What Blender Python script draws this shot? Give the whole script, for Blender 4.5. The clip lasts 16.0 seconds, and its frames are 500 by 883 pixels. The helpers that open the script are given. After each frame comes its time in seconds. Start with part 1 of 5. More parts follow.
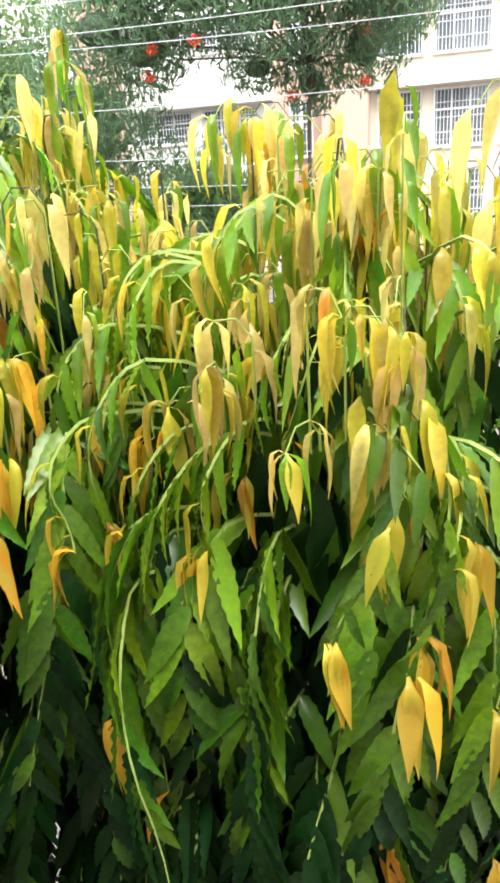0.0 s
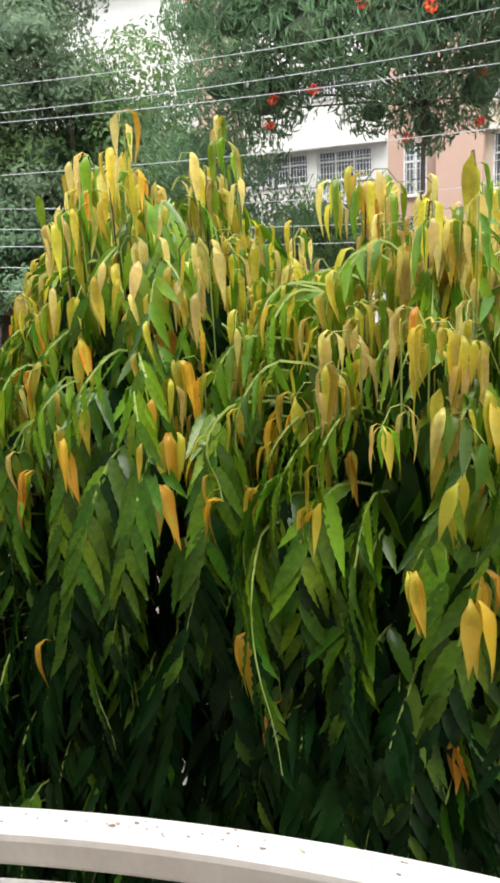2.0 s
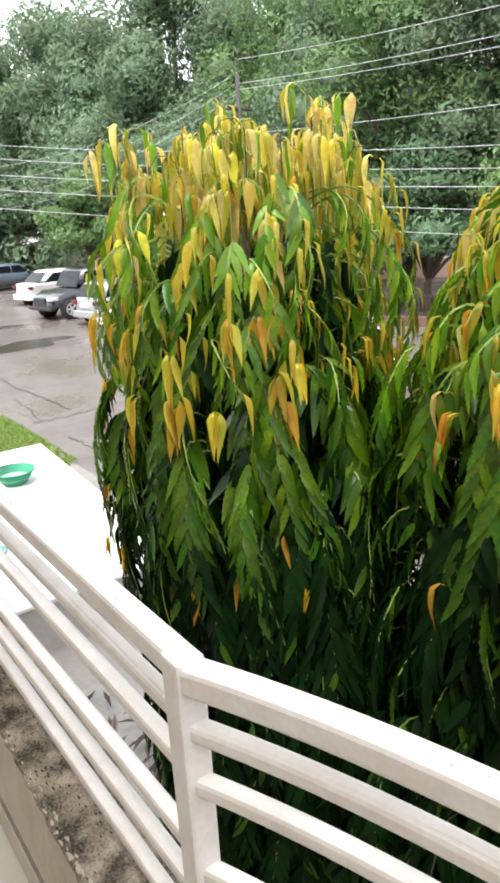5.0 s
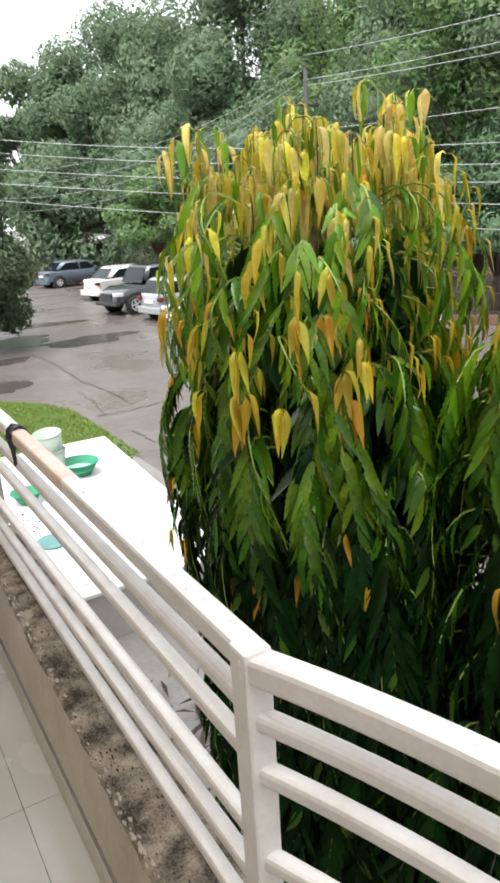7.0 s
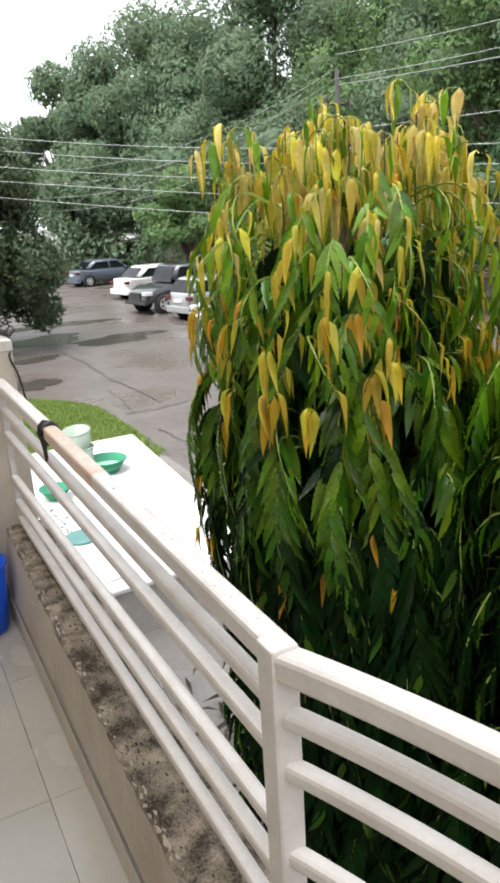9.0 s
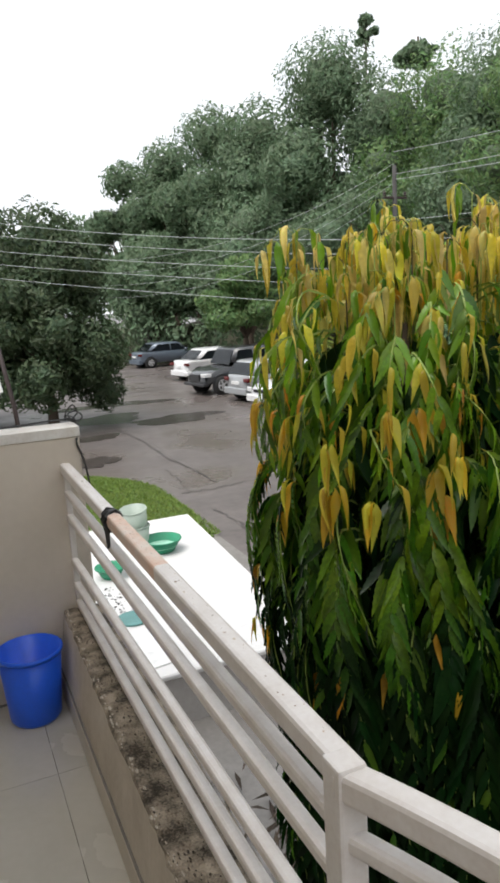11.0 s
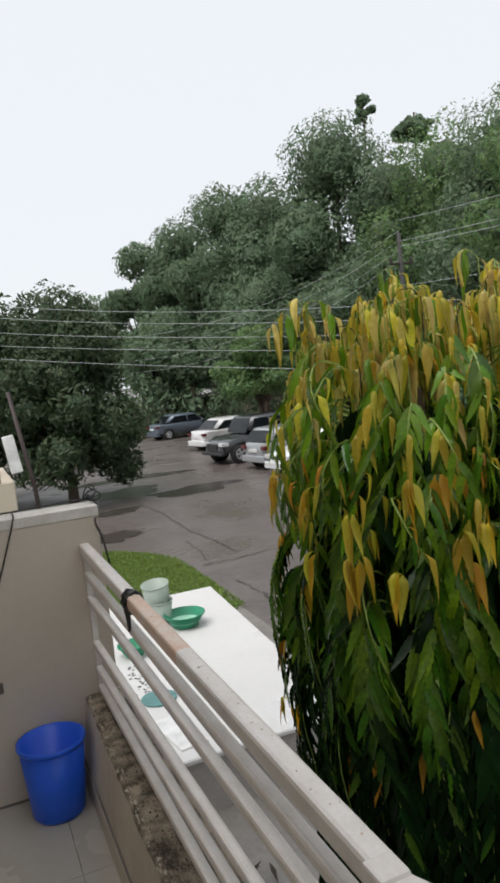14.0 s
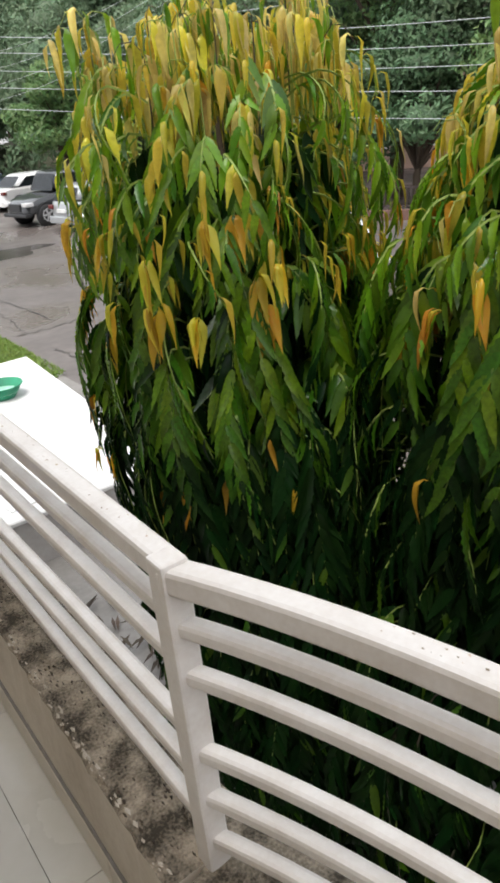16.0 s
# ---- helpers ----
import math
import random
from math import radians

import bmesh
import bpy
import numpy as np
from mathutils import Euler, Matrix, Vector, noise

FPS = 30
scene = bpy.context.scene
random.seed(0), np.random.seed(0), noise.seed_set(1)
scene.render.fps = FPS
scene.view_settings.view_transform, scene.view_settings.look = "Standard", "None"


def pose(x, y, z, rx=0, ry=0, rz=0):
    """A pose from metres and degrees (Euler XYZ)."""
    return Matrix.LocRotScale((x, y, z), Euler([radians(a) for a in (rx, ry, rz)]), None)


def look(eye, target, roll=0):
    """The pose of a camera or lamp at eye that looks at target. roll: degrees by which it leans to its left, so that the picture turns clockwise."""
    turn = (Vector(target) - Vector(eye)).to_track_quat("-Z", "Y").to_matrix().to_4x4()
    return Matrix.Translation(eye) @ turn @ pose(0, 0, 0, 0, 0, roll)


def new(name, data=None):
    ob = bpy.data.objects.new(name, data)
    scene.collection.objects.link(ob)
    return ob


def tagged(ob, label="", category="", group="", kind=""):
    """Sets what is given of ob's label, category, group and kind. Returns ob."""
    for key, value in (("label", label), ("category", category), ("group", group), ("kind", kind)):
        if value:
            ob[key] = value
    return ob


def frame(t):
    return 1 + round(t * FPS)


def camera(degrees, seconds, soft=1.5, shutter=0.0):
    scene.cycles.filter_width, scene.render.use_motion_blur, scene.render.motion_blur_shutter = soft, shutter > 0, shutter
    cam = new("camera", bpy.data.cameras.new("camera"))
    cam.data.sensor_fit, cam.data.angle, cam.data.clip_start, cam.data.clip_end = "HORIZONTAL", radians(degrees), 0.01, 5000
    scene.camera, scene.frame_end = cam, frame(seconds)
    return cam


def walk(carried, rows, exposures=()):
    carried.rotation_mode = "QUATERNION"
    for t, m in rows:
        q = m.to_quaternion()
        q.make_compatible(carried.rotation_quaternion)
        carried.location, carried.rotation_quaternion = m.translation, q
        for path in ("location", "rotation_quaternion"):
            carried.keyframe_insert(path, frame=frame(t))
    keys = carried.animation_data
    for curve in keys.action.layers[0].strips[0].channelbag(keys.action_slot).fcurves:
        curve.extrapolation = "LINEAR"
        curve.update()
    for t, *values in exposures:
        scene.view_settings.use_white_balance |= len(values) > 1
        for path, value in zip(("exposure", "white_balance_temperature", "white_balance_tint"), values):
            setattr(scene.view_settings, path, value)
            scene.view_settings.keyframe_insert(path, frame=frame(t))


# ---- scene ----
# ---- camera ----
cam = camera(38.96, 16.0, soft=3.1)


def view(eye, turn):
    yaw, pitch, roll = turn
    y, p = radians(yaw), radians(pitch)
    d = Vector((math.sin(y) * math.cos(p), math.cos(y) * math.cos(p), math.sin(p)))
    return look(eye, Vector(eye) + d, roll)


# seconds, eye, (heading clockwise from +y, pitch, roll)
ROWS = [
    (0.0, (0.118, -0.723, 1.481), (74.33, -18.42, -3.36)),
    (0.5, (-0.009, -0.755, 1.493), (75.08, -16.74, -2.95)),
    (1.0, (-0.308, -0.868, 1.503), (72.85, -14.60, -4.00)),
    (1.5, (-0.332, -0.877, 1.502), (70.30, -14.52, -4.10)),
    (2.0, (-0.307, -0.830, 1.495), (65.87, -15.18, -3.50)),
    (2.5, (-0.314, -0.805, 1.496), (59.87, -16.24, -3.08)),
    (3.0, (-0.316, -0.785, 1.483), (52.52, -17.53, -3.60)),
    (3.5, (-0.326, -0.759, 1.486), (47.31, -16.66, -3.80)),
    (4.0, (-0.335, -0.730, 1.489), (41.77, -16.72, -3.67)),
    (4.5, (-0.337, -0.698, 1.472), (37.27, -16.72, -3.09)),
    (5.0, (-0.348, -0.695, 1.478), (34.87, -17.69, -3.20)),
    (7.5, (-0.373, -0.702, 1.483), (29.33, -17.65, -3.28)),
    (8.0, (-0.376, -0.709, 1.483), (28.95, -17.80, -3.29)),
    (10.5, (-0.384, -0.691, 1.491), (24.91, -14.65, -2.94)),
    (11.0, (-0.394, -0.693, 1.519), (23.48, -10.89, -3.11)),
    (11.5, (-0.403, -0.695, 1.532), (20.01, -10.14, -3.75)),
    (12.0, (-0.386, -0.669, 1.540), (20.15, -7.28, -4.73)),
    (12.5, (-0.387, -0.655, 1.530), (20.58, -6.77, -4.89)),
    (13.0, (-0.383, -0.647, 1.527), (21.84, -6.07, -5.32)),
    (13.5, (-0.380, -0.648, 1.528), (22.34, -5.67, -5.50)),
    (14.0, (-0.381, -0.672, 1.534), (22.38, -5.35, -5.77)),
    (14.5, (-0.383, -0.707, 1.531), (23.92, -8.33, -5.37)),
    (15.0, (-0.375, -0.707, 1.502), (26.74, -13.61, -2.74)),
    (15.5, (-0.342, -0.689, 1.454), (30.24, -19.86, -3.05)),
    (16.0, (-0.332, -0.708, 1.477), (34.99, -25.41, -5.40)),
]

EXPOSURES = [(0.0, 2.2), (0.5, 2.12), (1.0, 1.95), (1.5, 1.36), (2.5, 1.5), (3.5, 1.72), (4.25, 1.78), (5.0, 1.68), (8.0, 1.25),
             (10.5, 0.95), (11.0, 0.6), (11.5, 0.35), (12.0, 0.15), (14.0, 0.15), (14.5, 0.13), (15.0, 0.42), (15.5, 0.82), (16.0, 0.95)]
walk(cam, [(t, view(e, a)) for t, e, a in ROWS], EXPOSURES)

# ---- light: a bright overcast sky in the rain ----
world = bpy.data.worlds.new("overcast")
world.use_nodes = True
scene.world = world
wn = world.node_tree.nodes
wl = world.node_tree.links
for n in list(wn):
    wn.remove(n)
w_out = wn.new("ShaderNodeOutputWorld")
w_mix = wn.new("ShaderNodeMixShader")
w_bg = wn.new("ShaderNodeBackground")
w_bg2 = wn.new("ShaderNodeBackground")
w_sky = wn.new("ShaderNodeTexSky")
w_sky.sky_type, w_sky.sun_disc = "NISHITA", False
w_sky.sun_elevation, w_sky.sun_rotation = radians(58), radians(245)
w_sky.dust_density, w_sky.air_density = 4.0, 1.0
wl.new(w_sky.outputs[0], w_bg.inputs[0])
w_bg.inputs[1].default_value = 0.06
w_bg2.inputs[0].default_value = (0.93, 0.96, 1.0, 1)
w_bg2.inputs[1].default_value = 1.0
w_mix.inputs[0].default_value = 0.82
wl.new(w_bg.outputs[0], w_mix.inputs[1])
wl.new(w_bg2.outputs[0], w_mix.inputs[2])
wl.new(w_mix.outputs[0], w_out.inputs[0])
sun = new("sun", bpy.data.lights.new("sun", "SUN"))
sun.data.energy, sun.data.angle, sun.data.color = 2.3, radians(40), (1, 0.97, 0.93)
sun.matrix_world = look((-11, -5, 26), (0, 0, 0))


# ---- materials ----
def mat(name, base, rough=0.6, metal=0.0, var=0.15, scale=6.0, fine=60.0, bump=0.1, dist=0.004, other=None, per=None,
        translucent=0.0, stretch=(1, 1, 1), spec=0.5, coat=0.0, rough_var=0.0, spread=0.3):
    """A procedural surface: two colours mixed by coarse and fine noise, relief, optional translucency and random tint per piece."""
    m = bpy.data.materials.new(name)
    m.use_nodes = True
    n, l = m.node_tree.nodes, m.node_tree.links
    bs = n["Principled BSDF"]
    bs.inputs["Roughness"].default_value = rough
    bs.inputs["Metallic"].default_value = metal
    bs.inputs["Specular IOR Level"].default_value = spec
    bs.inputs["Coat Weight"].default_value = coat
    tc = n.new("ShaderNodeTexCoord")
    mp = n.new("ShaderNodeMapping")
    mp.inputs["Scale"].default_value = stretch
    l.new(tc.outputs["Object"], mp.inputs[0])
    n1, n2 = n.new("ShaderNodeTexNoise"), n.new("ShaderNodeTexNoise")
    n1.inputs["Scale"].default_value, n1.inputs["Detail"].default_value = scale, 6
    n2.inputs["Scale"].default_value, n2.inputs["Detail"].default_value = fine, 4
    l.new(mp.outputs[0], n1.inputs[0])
    l.new(mp.outputs[0], n2.inputs[0])
    ad = n.new("ShaderNodeMath")
    ad.operation = "MULTIPLY_ADD"
    l.new(n2.outputs[0], ad.inputs[0])
    ad.inputs[1].default_value = 0.45
    l.new(n1.outputs[0], ad.inputs[2])
    rp = n.new("ShaderNodeMapRange")
    rp.inputs[1].default_value, rp.inputs[2].default_value = 0.72 - spread, 0.72 + spread
    l.new(ad.outputs[0], rp.inputs[0])
    mx = n.new("ShaderNodeMix")
    mx.data_type = "RGBA"
    b = Vector(base)
    o = Vector(other) if other else b * (1 - var * 2)
    mx.inputs[6].default_value = (*(b * (1 + var) if not other else b), 1)
    mx.inputs[7].default_value = (*o, 1)
    l.new(rp.outputs[0], mx.inputs[0])
    col = mx.outputs[2]
    if per:
        src = n.new("ShaderNodeObjectInfo").outputs["Random"] if per[0] == "object" else n.new("ShaderNodeNewGeometry").outputs["Random Per Island"]
        hv = n.new("ShaderNodeHueSaturation")
        r1, r2 = n.new("ShaderNodeMapRange"), n.new("ShaderNodeMapRange")
        r1.inputs[3].default_value, r1.inputs[4].default_value = 0.5 - per[1], 0.5 + per[1]
        r2.inputs[3].default_value, r2.inputs[4].default_value = 1 - per[2], 1 + per[2]
        sh = n.new("ShaderNodeMath")
        sh.operation = "FRACT"
        ml = n.new("ShaderNodeMath")
        ml.operation = "MULTIPLY"
        ml.inputs[1].default_value = 7.31
        l.new(src, ml.inputs[0])
        l.new(ml.outputs[0], sh.inputs[0])
        l.new(src, r1.inputs[0])
        l.new(sh.outputs[0], r2.inputs[0])
        l.new(r1.outputs[0], hv.inputs["Hue"])
        l.new(r2.outputs[0], hv.inputs["Value"])
        l.new(col, hv.inputs["Color"])
        col = hv.outputs[0]
    l.new(col, bs.inputs["Base Color"])
    if rough_var:
        rr = n.new("ShaderNodeMapRange")
        rr.inputs[1].default_value, rr.inputs[2].default_value = 0.35, 0.65
        rr.inputs[3].default_value, rr.inputs[4].default_value = max(0.03, rough - rough_var), min(1, rough + rough_var)
        l.new(n1.outputs[0], rr.inputs[0])
        l.new(rr.outputs[0], bs.inputs["Roughness"])
    if bump:
        bp = n.new("ShaderNodeBump")
        bp.inputs["Strength"].default_value, bp.inputs["Distance"].default_value = bump, dist
        l.new(ad.outputs[0], bp.inputs["Height"])
        l.new(bp.outputs[0], bs.inputs["Normal"])
    if translucent:
        tr = n.new("ShaderNodeBsdfTranslucent")
        hs = n.new("ShaderNodeHueSaturation")
        hs.inputs["Value"].default_value = 1.5
        l.new(col, hs.inputs["Color"])
        l.new(hs.outputs[0], tr.inputs[0])
        ms = n.new("ShaderNodeMixShader")
        ms.inputs[0].default_value = translucent
        l.new(bs.outputs[0], ms.inputs[1])
        l.new(tr.outputs[0], ms.inputs[2])
        l.new(ms.outputs[0], n["Material Output"].inputs[0])
    return m


def glass_mat(name, tint=(0.05, 0.06, 0.07), rough=0.05):
    m = bpy.data.materials.new(name)
    m.use_nodes = True
    bs = m.node_tree.nodes["Principled BSDF"]
    bs.inputs["Base Color"].default_value = (*tint, 1)
    bs.inputs["Roughness"].default_value = rough
    bs.inputs["Specular IOR Level"].default_value = 0.8
    return m


PAINT = mat("white_enamel_paint", (0.82, 0.79, 0.77), 0.38, var=0.04, scale=13, fine=120, bump=0.12, dist=0.002, other=(0.60, 0.54, 0.49), spread=0.42)
RUST = mat("faded_pink_primer", (0.66, 0.40, 0.27), 0.55, scale=14, fine=90, bump=0.2, dist=0.002, other=(0.72, 0.66, 0.6))
PLASTER = mat("cream_plaster", (0.66, 0.59, 0.50), 0.75, scale=2.2, fine=35, bump=0.15, other=(0.56, 0.49, 0.41), spread=0.4)
WALLTOP = mat("white_wall_cap", (0.88, 0.86, 0.83), 0.7, scale=14, fine=90, other=(0.50, 0.44, 0.37), spread=0.5)
KERB_FACE = mat("stained_plaster", (0.64, 0.58, 0.50), 0.75, scale=4, fine=55, bump=0.25, dist=0.004, other=(0.38, 0.32, 0.25), spread=0.4)
MOSS = mat("mossy_cement", (0.42, 0.35, 0.27), 0.9, scale=15, fine=170, bump=1.0, dist=0.01, other=(0.045, 0.036, 0.024), spread=0.17)
TILE = mat("wet_floor_tile", (0.55, 0.52, 0.46), 0.17, scale=3, fine=30, bump=0.03, other=(0.47, 0.44, 0.37), spread=0.4, rough_var=0.14, per=("object", 0.0, 0.05))
SKIRT = mat("beige_skirting_tile", (0.60, 0.55, 0.47), 0.4, scale=5, fine=50, bump=0.05, other=(0.46, 0.40, 0.32), spread=0.36)
GROUT = mat("dark_grout", (0.20, 0.18, 0.16), 0.8)
ASPHALT = mat("wet_worn_asphalt", (0.158, 0.134, 0.122), 0.40, scale=0.30, fine=6, bump=0.3, dist=0.02, other=(0.078, 0.068, 0.064), spread=0.24, rough_var=0.28)
CONCRETE = mat("wet_concrete", (0.24, 0.225, 0.21), 0.5, scale=1.2, fine=24, bump=0.35, dist=0.01, other=(0.13, 0.12, 0.11), rough_var=0.2)
GRASS = mat("lawn_grass", (0.15, 0.22, 0.04), 0.7, per=("island", 0.03, 0.4), translucent=0.3, bump=0)
SOIL = mat("lawn_soil", (0.09, 0.14, 0.03), 0.9, scale=4, fine=40, bump=0.6, dist=0.02)
SLABTOP = mat("white_waterproof_paint", (0.66, 0.65, 0.64), 0.4, scale=0.9, fine=14, bump=0.06, other=(0.56, 0.55, 0.54), spread=0.4, rough_var=0.15)
BARK = mat("brown_bark", (0.09, 0.065, 0.045), 0.9, scale=10, fine=60, bump=0.8, dist=0.02, stretch=(1, 1, 0.2))
TWIG = mat("green_twig", (0.30, 0.40, 0.09), 0.55, bump=0)
TWIG_DARK = mat("brown_twig", (0.07, 0.06, 0.04), 0.7, bump=0)
WIRE = mat("pale_cable", (0.45, 0.47, 0.48), 0.45, bump=0)
CABLE = mat("black_cable", (0.02, 0.02, 0.02), 0.5, bump=0)
BLUE = mat("blue_plastic", (0.014, 0.125, 0.85), 0.34, var=0.08, scale=4, fine=80, bump=0.05, dist=0.001)
# Dark old-leaf green, taken darker still to carry the shade low and inside.
LEAF_OLD = [mat("leaf_dark_shaded", (0.009, 0.036, 0.006), 0.36, spec=0.25, per=("object", 0.02, 0.35), scale=12, fine=90, bump=0.2, dist=0.002, translucent=0.22, var=0.25),
            mat("leaf_mid_green", (0.074, 0.178, 0.010), 0.32, per=("object", 0.02, 0.3), scale=12, fine=90, bump=0.2, dist=0.002, translucent=0.28, var=0.22),
            mat("leaf_fresh_green", (0.165, 0.31, 0.012), 0.34, per=("object", 0.02, 0.25), scale=12, fine=90, bump=0.2, dist=0.002, translucent=0.27, var=0.2),
            mat("leaf_young_yellow", (0.60, 0.50, 0.05), 0.36, per=("object", 0.025, 0.2), scale=9, fine=90, bump=0.15, dist=0.002, translucent=0.38, other=(0.54, 0.43, 0.045)),
            mat("leaf_young_orange", (0.68, 0.37, 0.03), 0.36, per=("object", 0.02, 0.2), scale=9, fine=90, bump=0.15, dist=0.002, translucent=0.30, other=(0.58, 0.40, 0.03)),
            mat("leaf_young_pale", (0.70, 0.57, 0.17), 0.36, per=("object", 0.02, 0.2), scale=9, fine=90, bump=0.15, dist=0.002, translucent=0.36, other=(0.64, 0.48, 0.12))]
# The darkest foliage also gets less gloss, as leaves in shade would show.
LEAF_JOIN = [mat("foliage_" + nm, c, r, spec=0.14 if nm == "dark_shaded" else 0.5, per=("island", 0.02, 0.3), scale=12, fine=90, bump=0, translucent=tr, var=0.2) for nm, c, r, tr in (
    ("dark_shaded", (0.009, 0.034, 0.006), 0.42, 0.2), ("mid_green", (0.074, 0.178, 0.010), 0.32, 0.28), ("fresh_green", (0.165, 0.31, 0.012), 0.34, 0.27),
    ("young_yellow", (0.60, 0.50, 0.05), 0.36, 0.38), ("young_orange", (0.68, 0.37, 0.03), 0.36, 0.30), ("young_pale", (0.70, 0.57, 0.17), 0.36, 0.36))]
# FAR_LEAF and FAR_LIGHT carry rain haze in their colour: lighter and bluer.
FAR_LEAF = mat("hazed_tree_leaves", (0.15, 0.225, 0.128), 0.6, per=("island", 0.025, 0.2), scale=0.5, fine=4, bump=0, translucent=0.25, other=(0.085, 0.13, 0.064))
FAR_LIGHT = mat("hazed_light_leaves", (0.165, 0.255, 0.095), 0.6, per=("island", 0.025, 0.2), scale=0.5, fine=4, bump=0, translucent=0.3, other=(0.07, 0.14, 0.04))
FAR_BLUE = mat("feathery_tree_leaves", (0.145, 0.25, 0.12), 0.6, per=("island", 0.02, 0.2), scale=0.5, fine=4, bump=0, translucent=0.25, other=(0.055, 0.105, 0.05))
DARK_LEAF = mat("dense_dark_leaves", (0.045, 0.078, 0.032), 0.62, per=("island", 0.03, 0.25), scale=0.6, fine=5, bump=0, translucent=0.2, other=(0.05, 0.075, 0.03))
# Crown shade put into a darker green, lifted a little by painted haze.
INNER = mat("shaded_inner_foliage", (0.11, 0.168, 0.095), 0.7, scale=1.6, fine=7, bump=1.0, dist=0.25, other=(0.035, 0.06, 0.025), per=("island", 0.02, 0.2), spread=0.2)
FLOWER = mat("red_blossom", (0.70, 0.10, 0.04), 0.6, per=("island", 0.02, 0.3), bump=0, translucent=0.3)
WHITE_WALL = mat("white_facade", (0.68, 0.67, 0.65), 0.8, scale=0.4, fine=5, other=(0.57, 0.55, 0.51), spread=0.4)
PEACH_WALL = mat("peach_facade", (0.50, 0.335, 0.265), 0.8, scale=0.4, fine=5, other=(0.43, 0.29, 0.23), spread=0.4)
BEIGE_WALL = mat("beige_facade", (0.54, 0.47, 0.37), 0.8, scale=0.4, fine=5, other=(0.45, 0.39, 0.31), spread=0.4)
FRAME = mat("white_window_frame", (0.75, 0.75, 0.74), 0.5, bump=0)
GLASS = glass_mat("dark_window_glass", (0.10, 0.12, 0.14))
CARGLASS = glass_mat("car_glass", (0.02, 0.025, 0.03), 0.03)
RUBBER = mat("tyre_rubber", (0.02, 0.02, 0.02), 0.7)
ALLOY = mat("alloy_rim", (0.62, 0.62, 0.63), 0.3, metal=0.1, bump=0)
CAR_WHITE = mat("white_car_paint", (0.75, 0.75, 0.75), 0.25, var=0.03, bump=0, coat=0.6)
CAR_SILVER = mat("silver_car_paint", (0.36, 0.37, 0.38), 0.28, metal=0.3, var=0.03, bump=0, coat=0.6)
CAR_DARK = mat("charcoal_car_paint", (0.035, 0.037, 0.04), 0.25, var=0.05, bump=0, coat=0.6)
CAR_GREY = mat("blue_grey_car_paint", (0.13, 0.16, 0.20), 0.28, metal=0.2, var=0.04, bump=0, coat=0.6)
TAIL = mat("red_lamp", (0.12, 0.010, 0.010), 0.2, bump=0)
LAMP = mat("clear_lamp", (0.7, 0.7, 0.7), 0.1, bump=0)
BLACK = mat("black_plastic", (0.025, 0.025, 0.027), 0.5)
IRON = mat("dark_iron", (0.045, 0.03, 0.028), 0.6)
GREEN_TUB = mat("green_plastic", (0.012, 0.22, 0.11), 0.35, bump=0.05)
TEAL = mat("teal_plastic", (0.10, 0.24, 0.23), 0.45, bump=0.05)
PALE_TUB = mat("pale_green_plastic", (0.46, 0.52, 0.46), 0.4, bump=0.05, other=(0.33, 0.40, 0.34), translucent=0.2)
MINT = mat("mint_plastic", (0.35, 0.62, 0.48), 0.4, bump=0.05)
CARD = mat("white_sheet", (0.75, 0.75, 0.74), 0.6)
DEBRIS = mat("dry_leaf_litter", (0.065, 0.048, 0.034), 0.9, bump=0.2, per=("island", 0.02, 0.5))
BRICKRED = mat("red_brown_wall", (0.13, 0.07, 0.055), 0.85, scale=1.5, fine=14, bump=0.3)
ROOFTILE = mat("wet_brown_tile", (0.24, 0.16, 0.10), 0.45, scale=3, fine=20, per=("object", 0.01, 0.25))


# ---- building helpers ----
def link(name, me, material, parent=None, label=""):
    ob = new(name, me)
    if material and not me.materials:
        for k in (material if isinstance(material, (list, tuple)) else [material]):
            me.materials.append(k)
    if parent:
        ob.parent = parent
    if label:
        ob["label"] = label
    return ob


def part(name, bm, material, parent=None, label="", smooth=False):
    me = bpy.data.meshes.new(name)
    if smooth:
        for f in bm.faces:
            f.smooth = True
    bm.to_mesh(me)
    bm.free()
    return link(name, me, material, parent, label)


def thing(name, label, category, at=(0, 0, 0), group="", kind="", turn=0):
    ob = new(name)
    ob.empty_display_size = 0.1
    ob.matrix_world = pose(*at, 0, 0, turn)
    return tagged(ob, label, category, group, kind)


def box(bm, x0, x1, y0, y1, z0, z1, bevel=0.0, seg=1, m=None):
    r = bmesh.ops.create_cube(bm, size=1)
    vs = r["verts"]
    bmesh.ops.scale(bm, vec=(x1 - x0, y1 - y0, z1 - z0), verts=vs)
    bmesh.ops.translate(bm, vec=((x0 + x1) / 2, (y0 + y1) / 2, (z0 + z1) / 2), verts=vs)
    if bevel:
        es = {e for v in vs for e in v.link_edges}
        r = bmesh.ops.bevel(bm, geom=list(es), offset=bevel, segments=seg, affect="EDGES", profile=0.6)
        vs = list({v for v in vs if v.is_valid} | {v for f in r["faces"] for v in f.verts})
    if m is not None:
        bmesh.ops.transform(bm, matrix=m, verts=vs)
    return vs


def one_box(*a, **k):
    bm = bmesh.new()
    box(bm, *a, **k)
    return bm


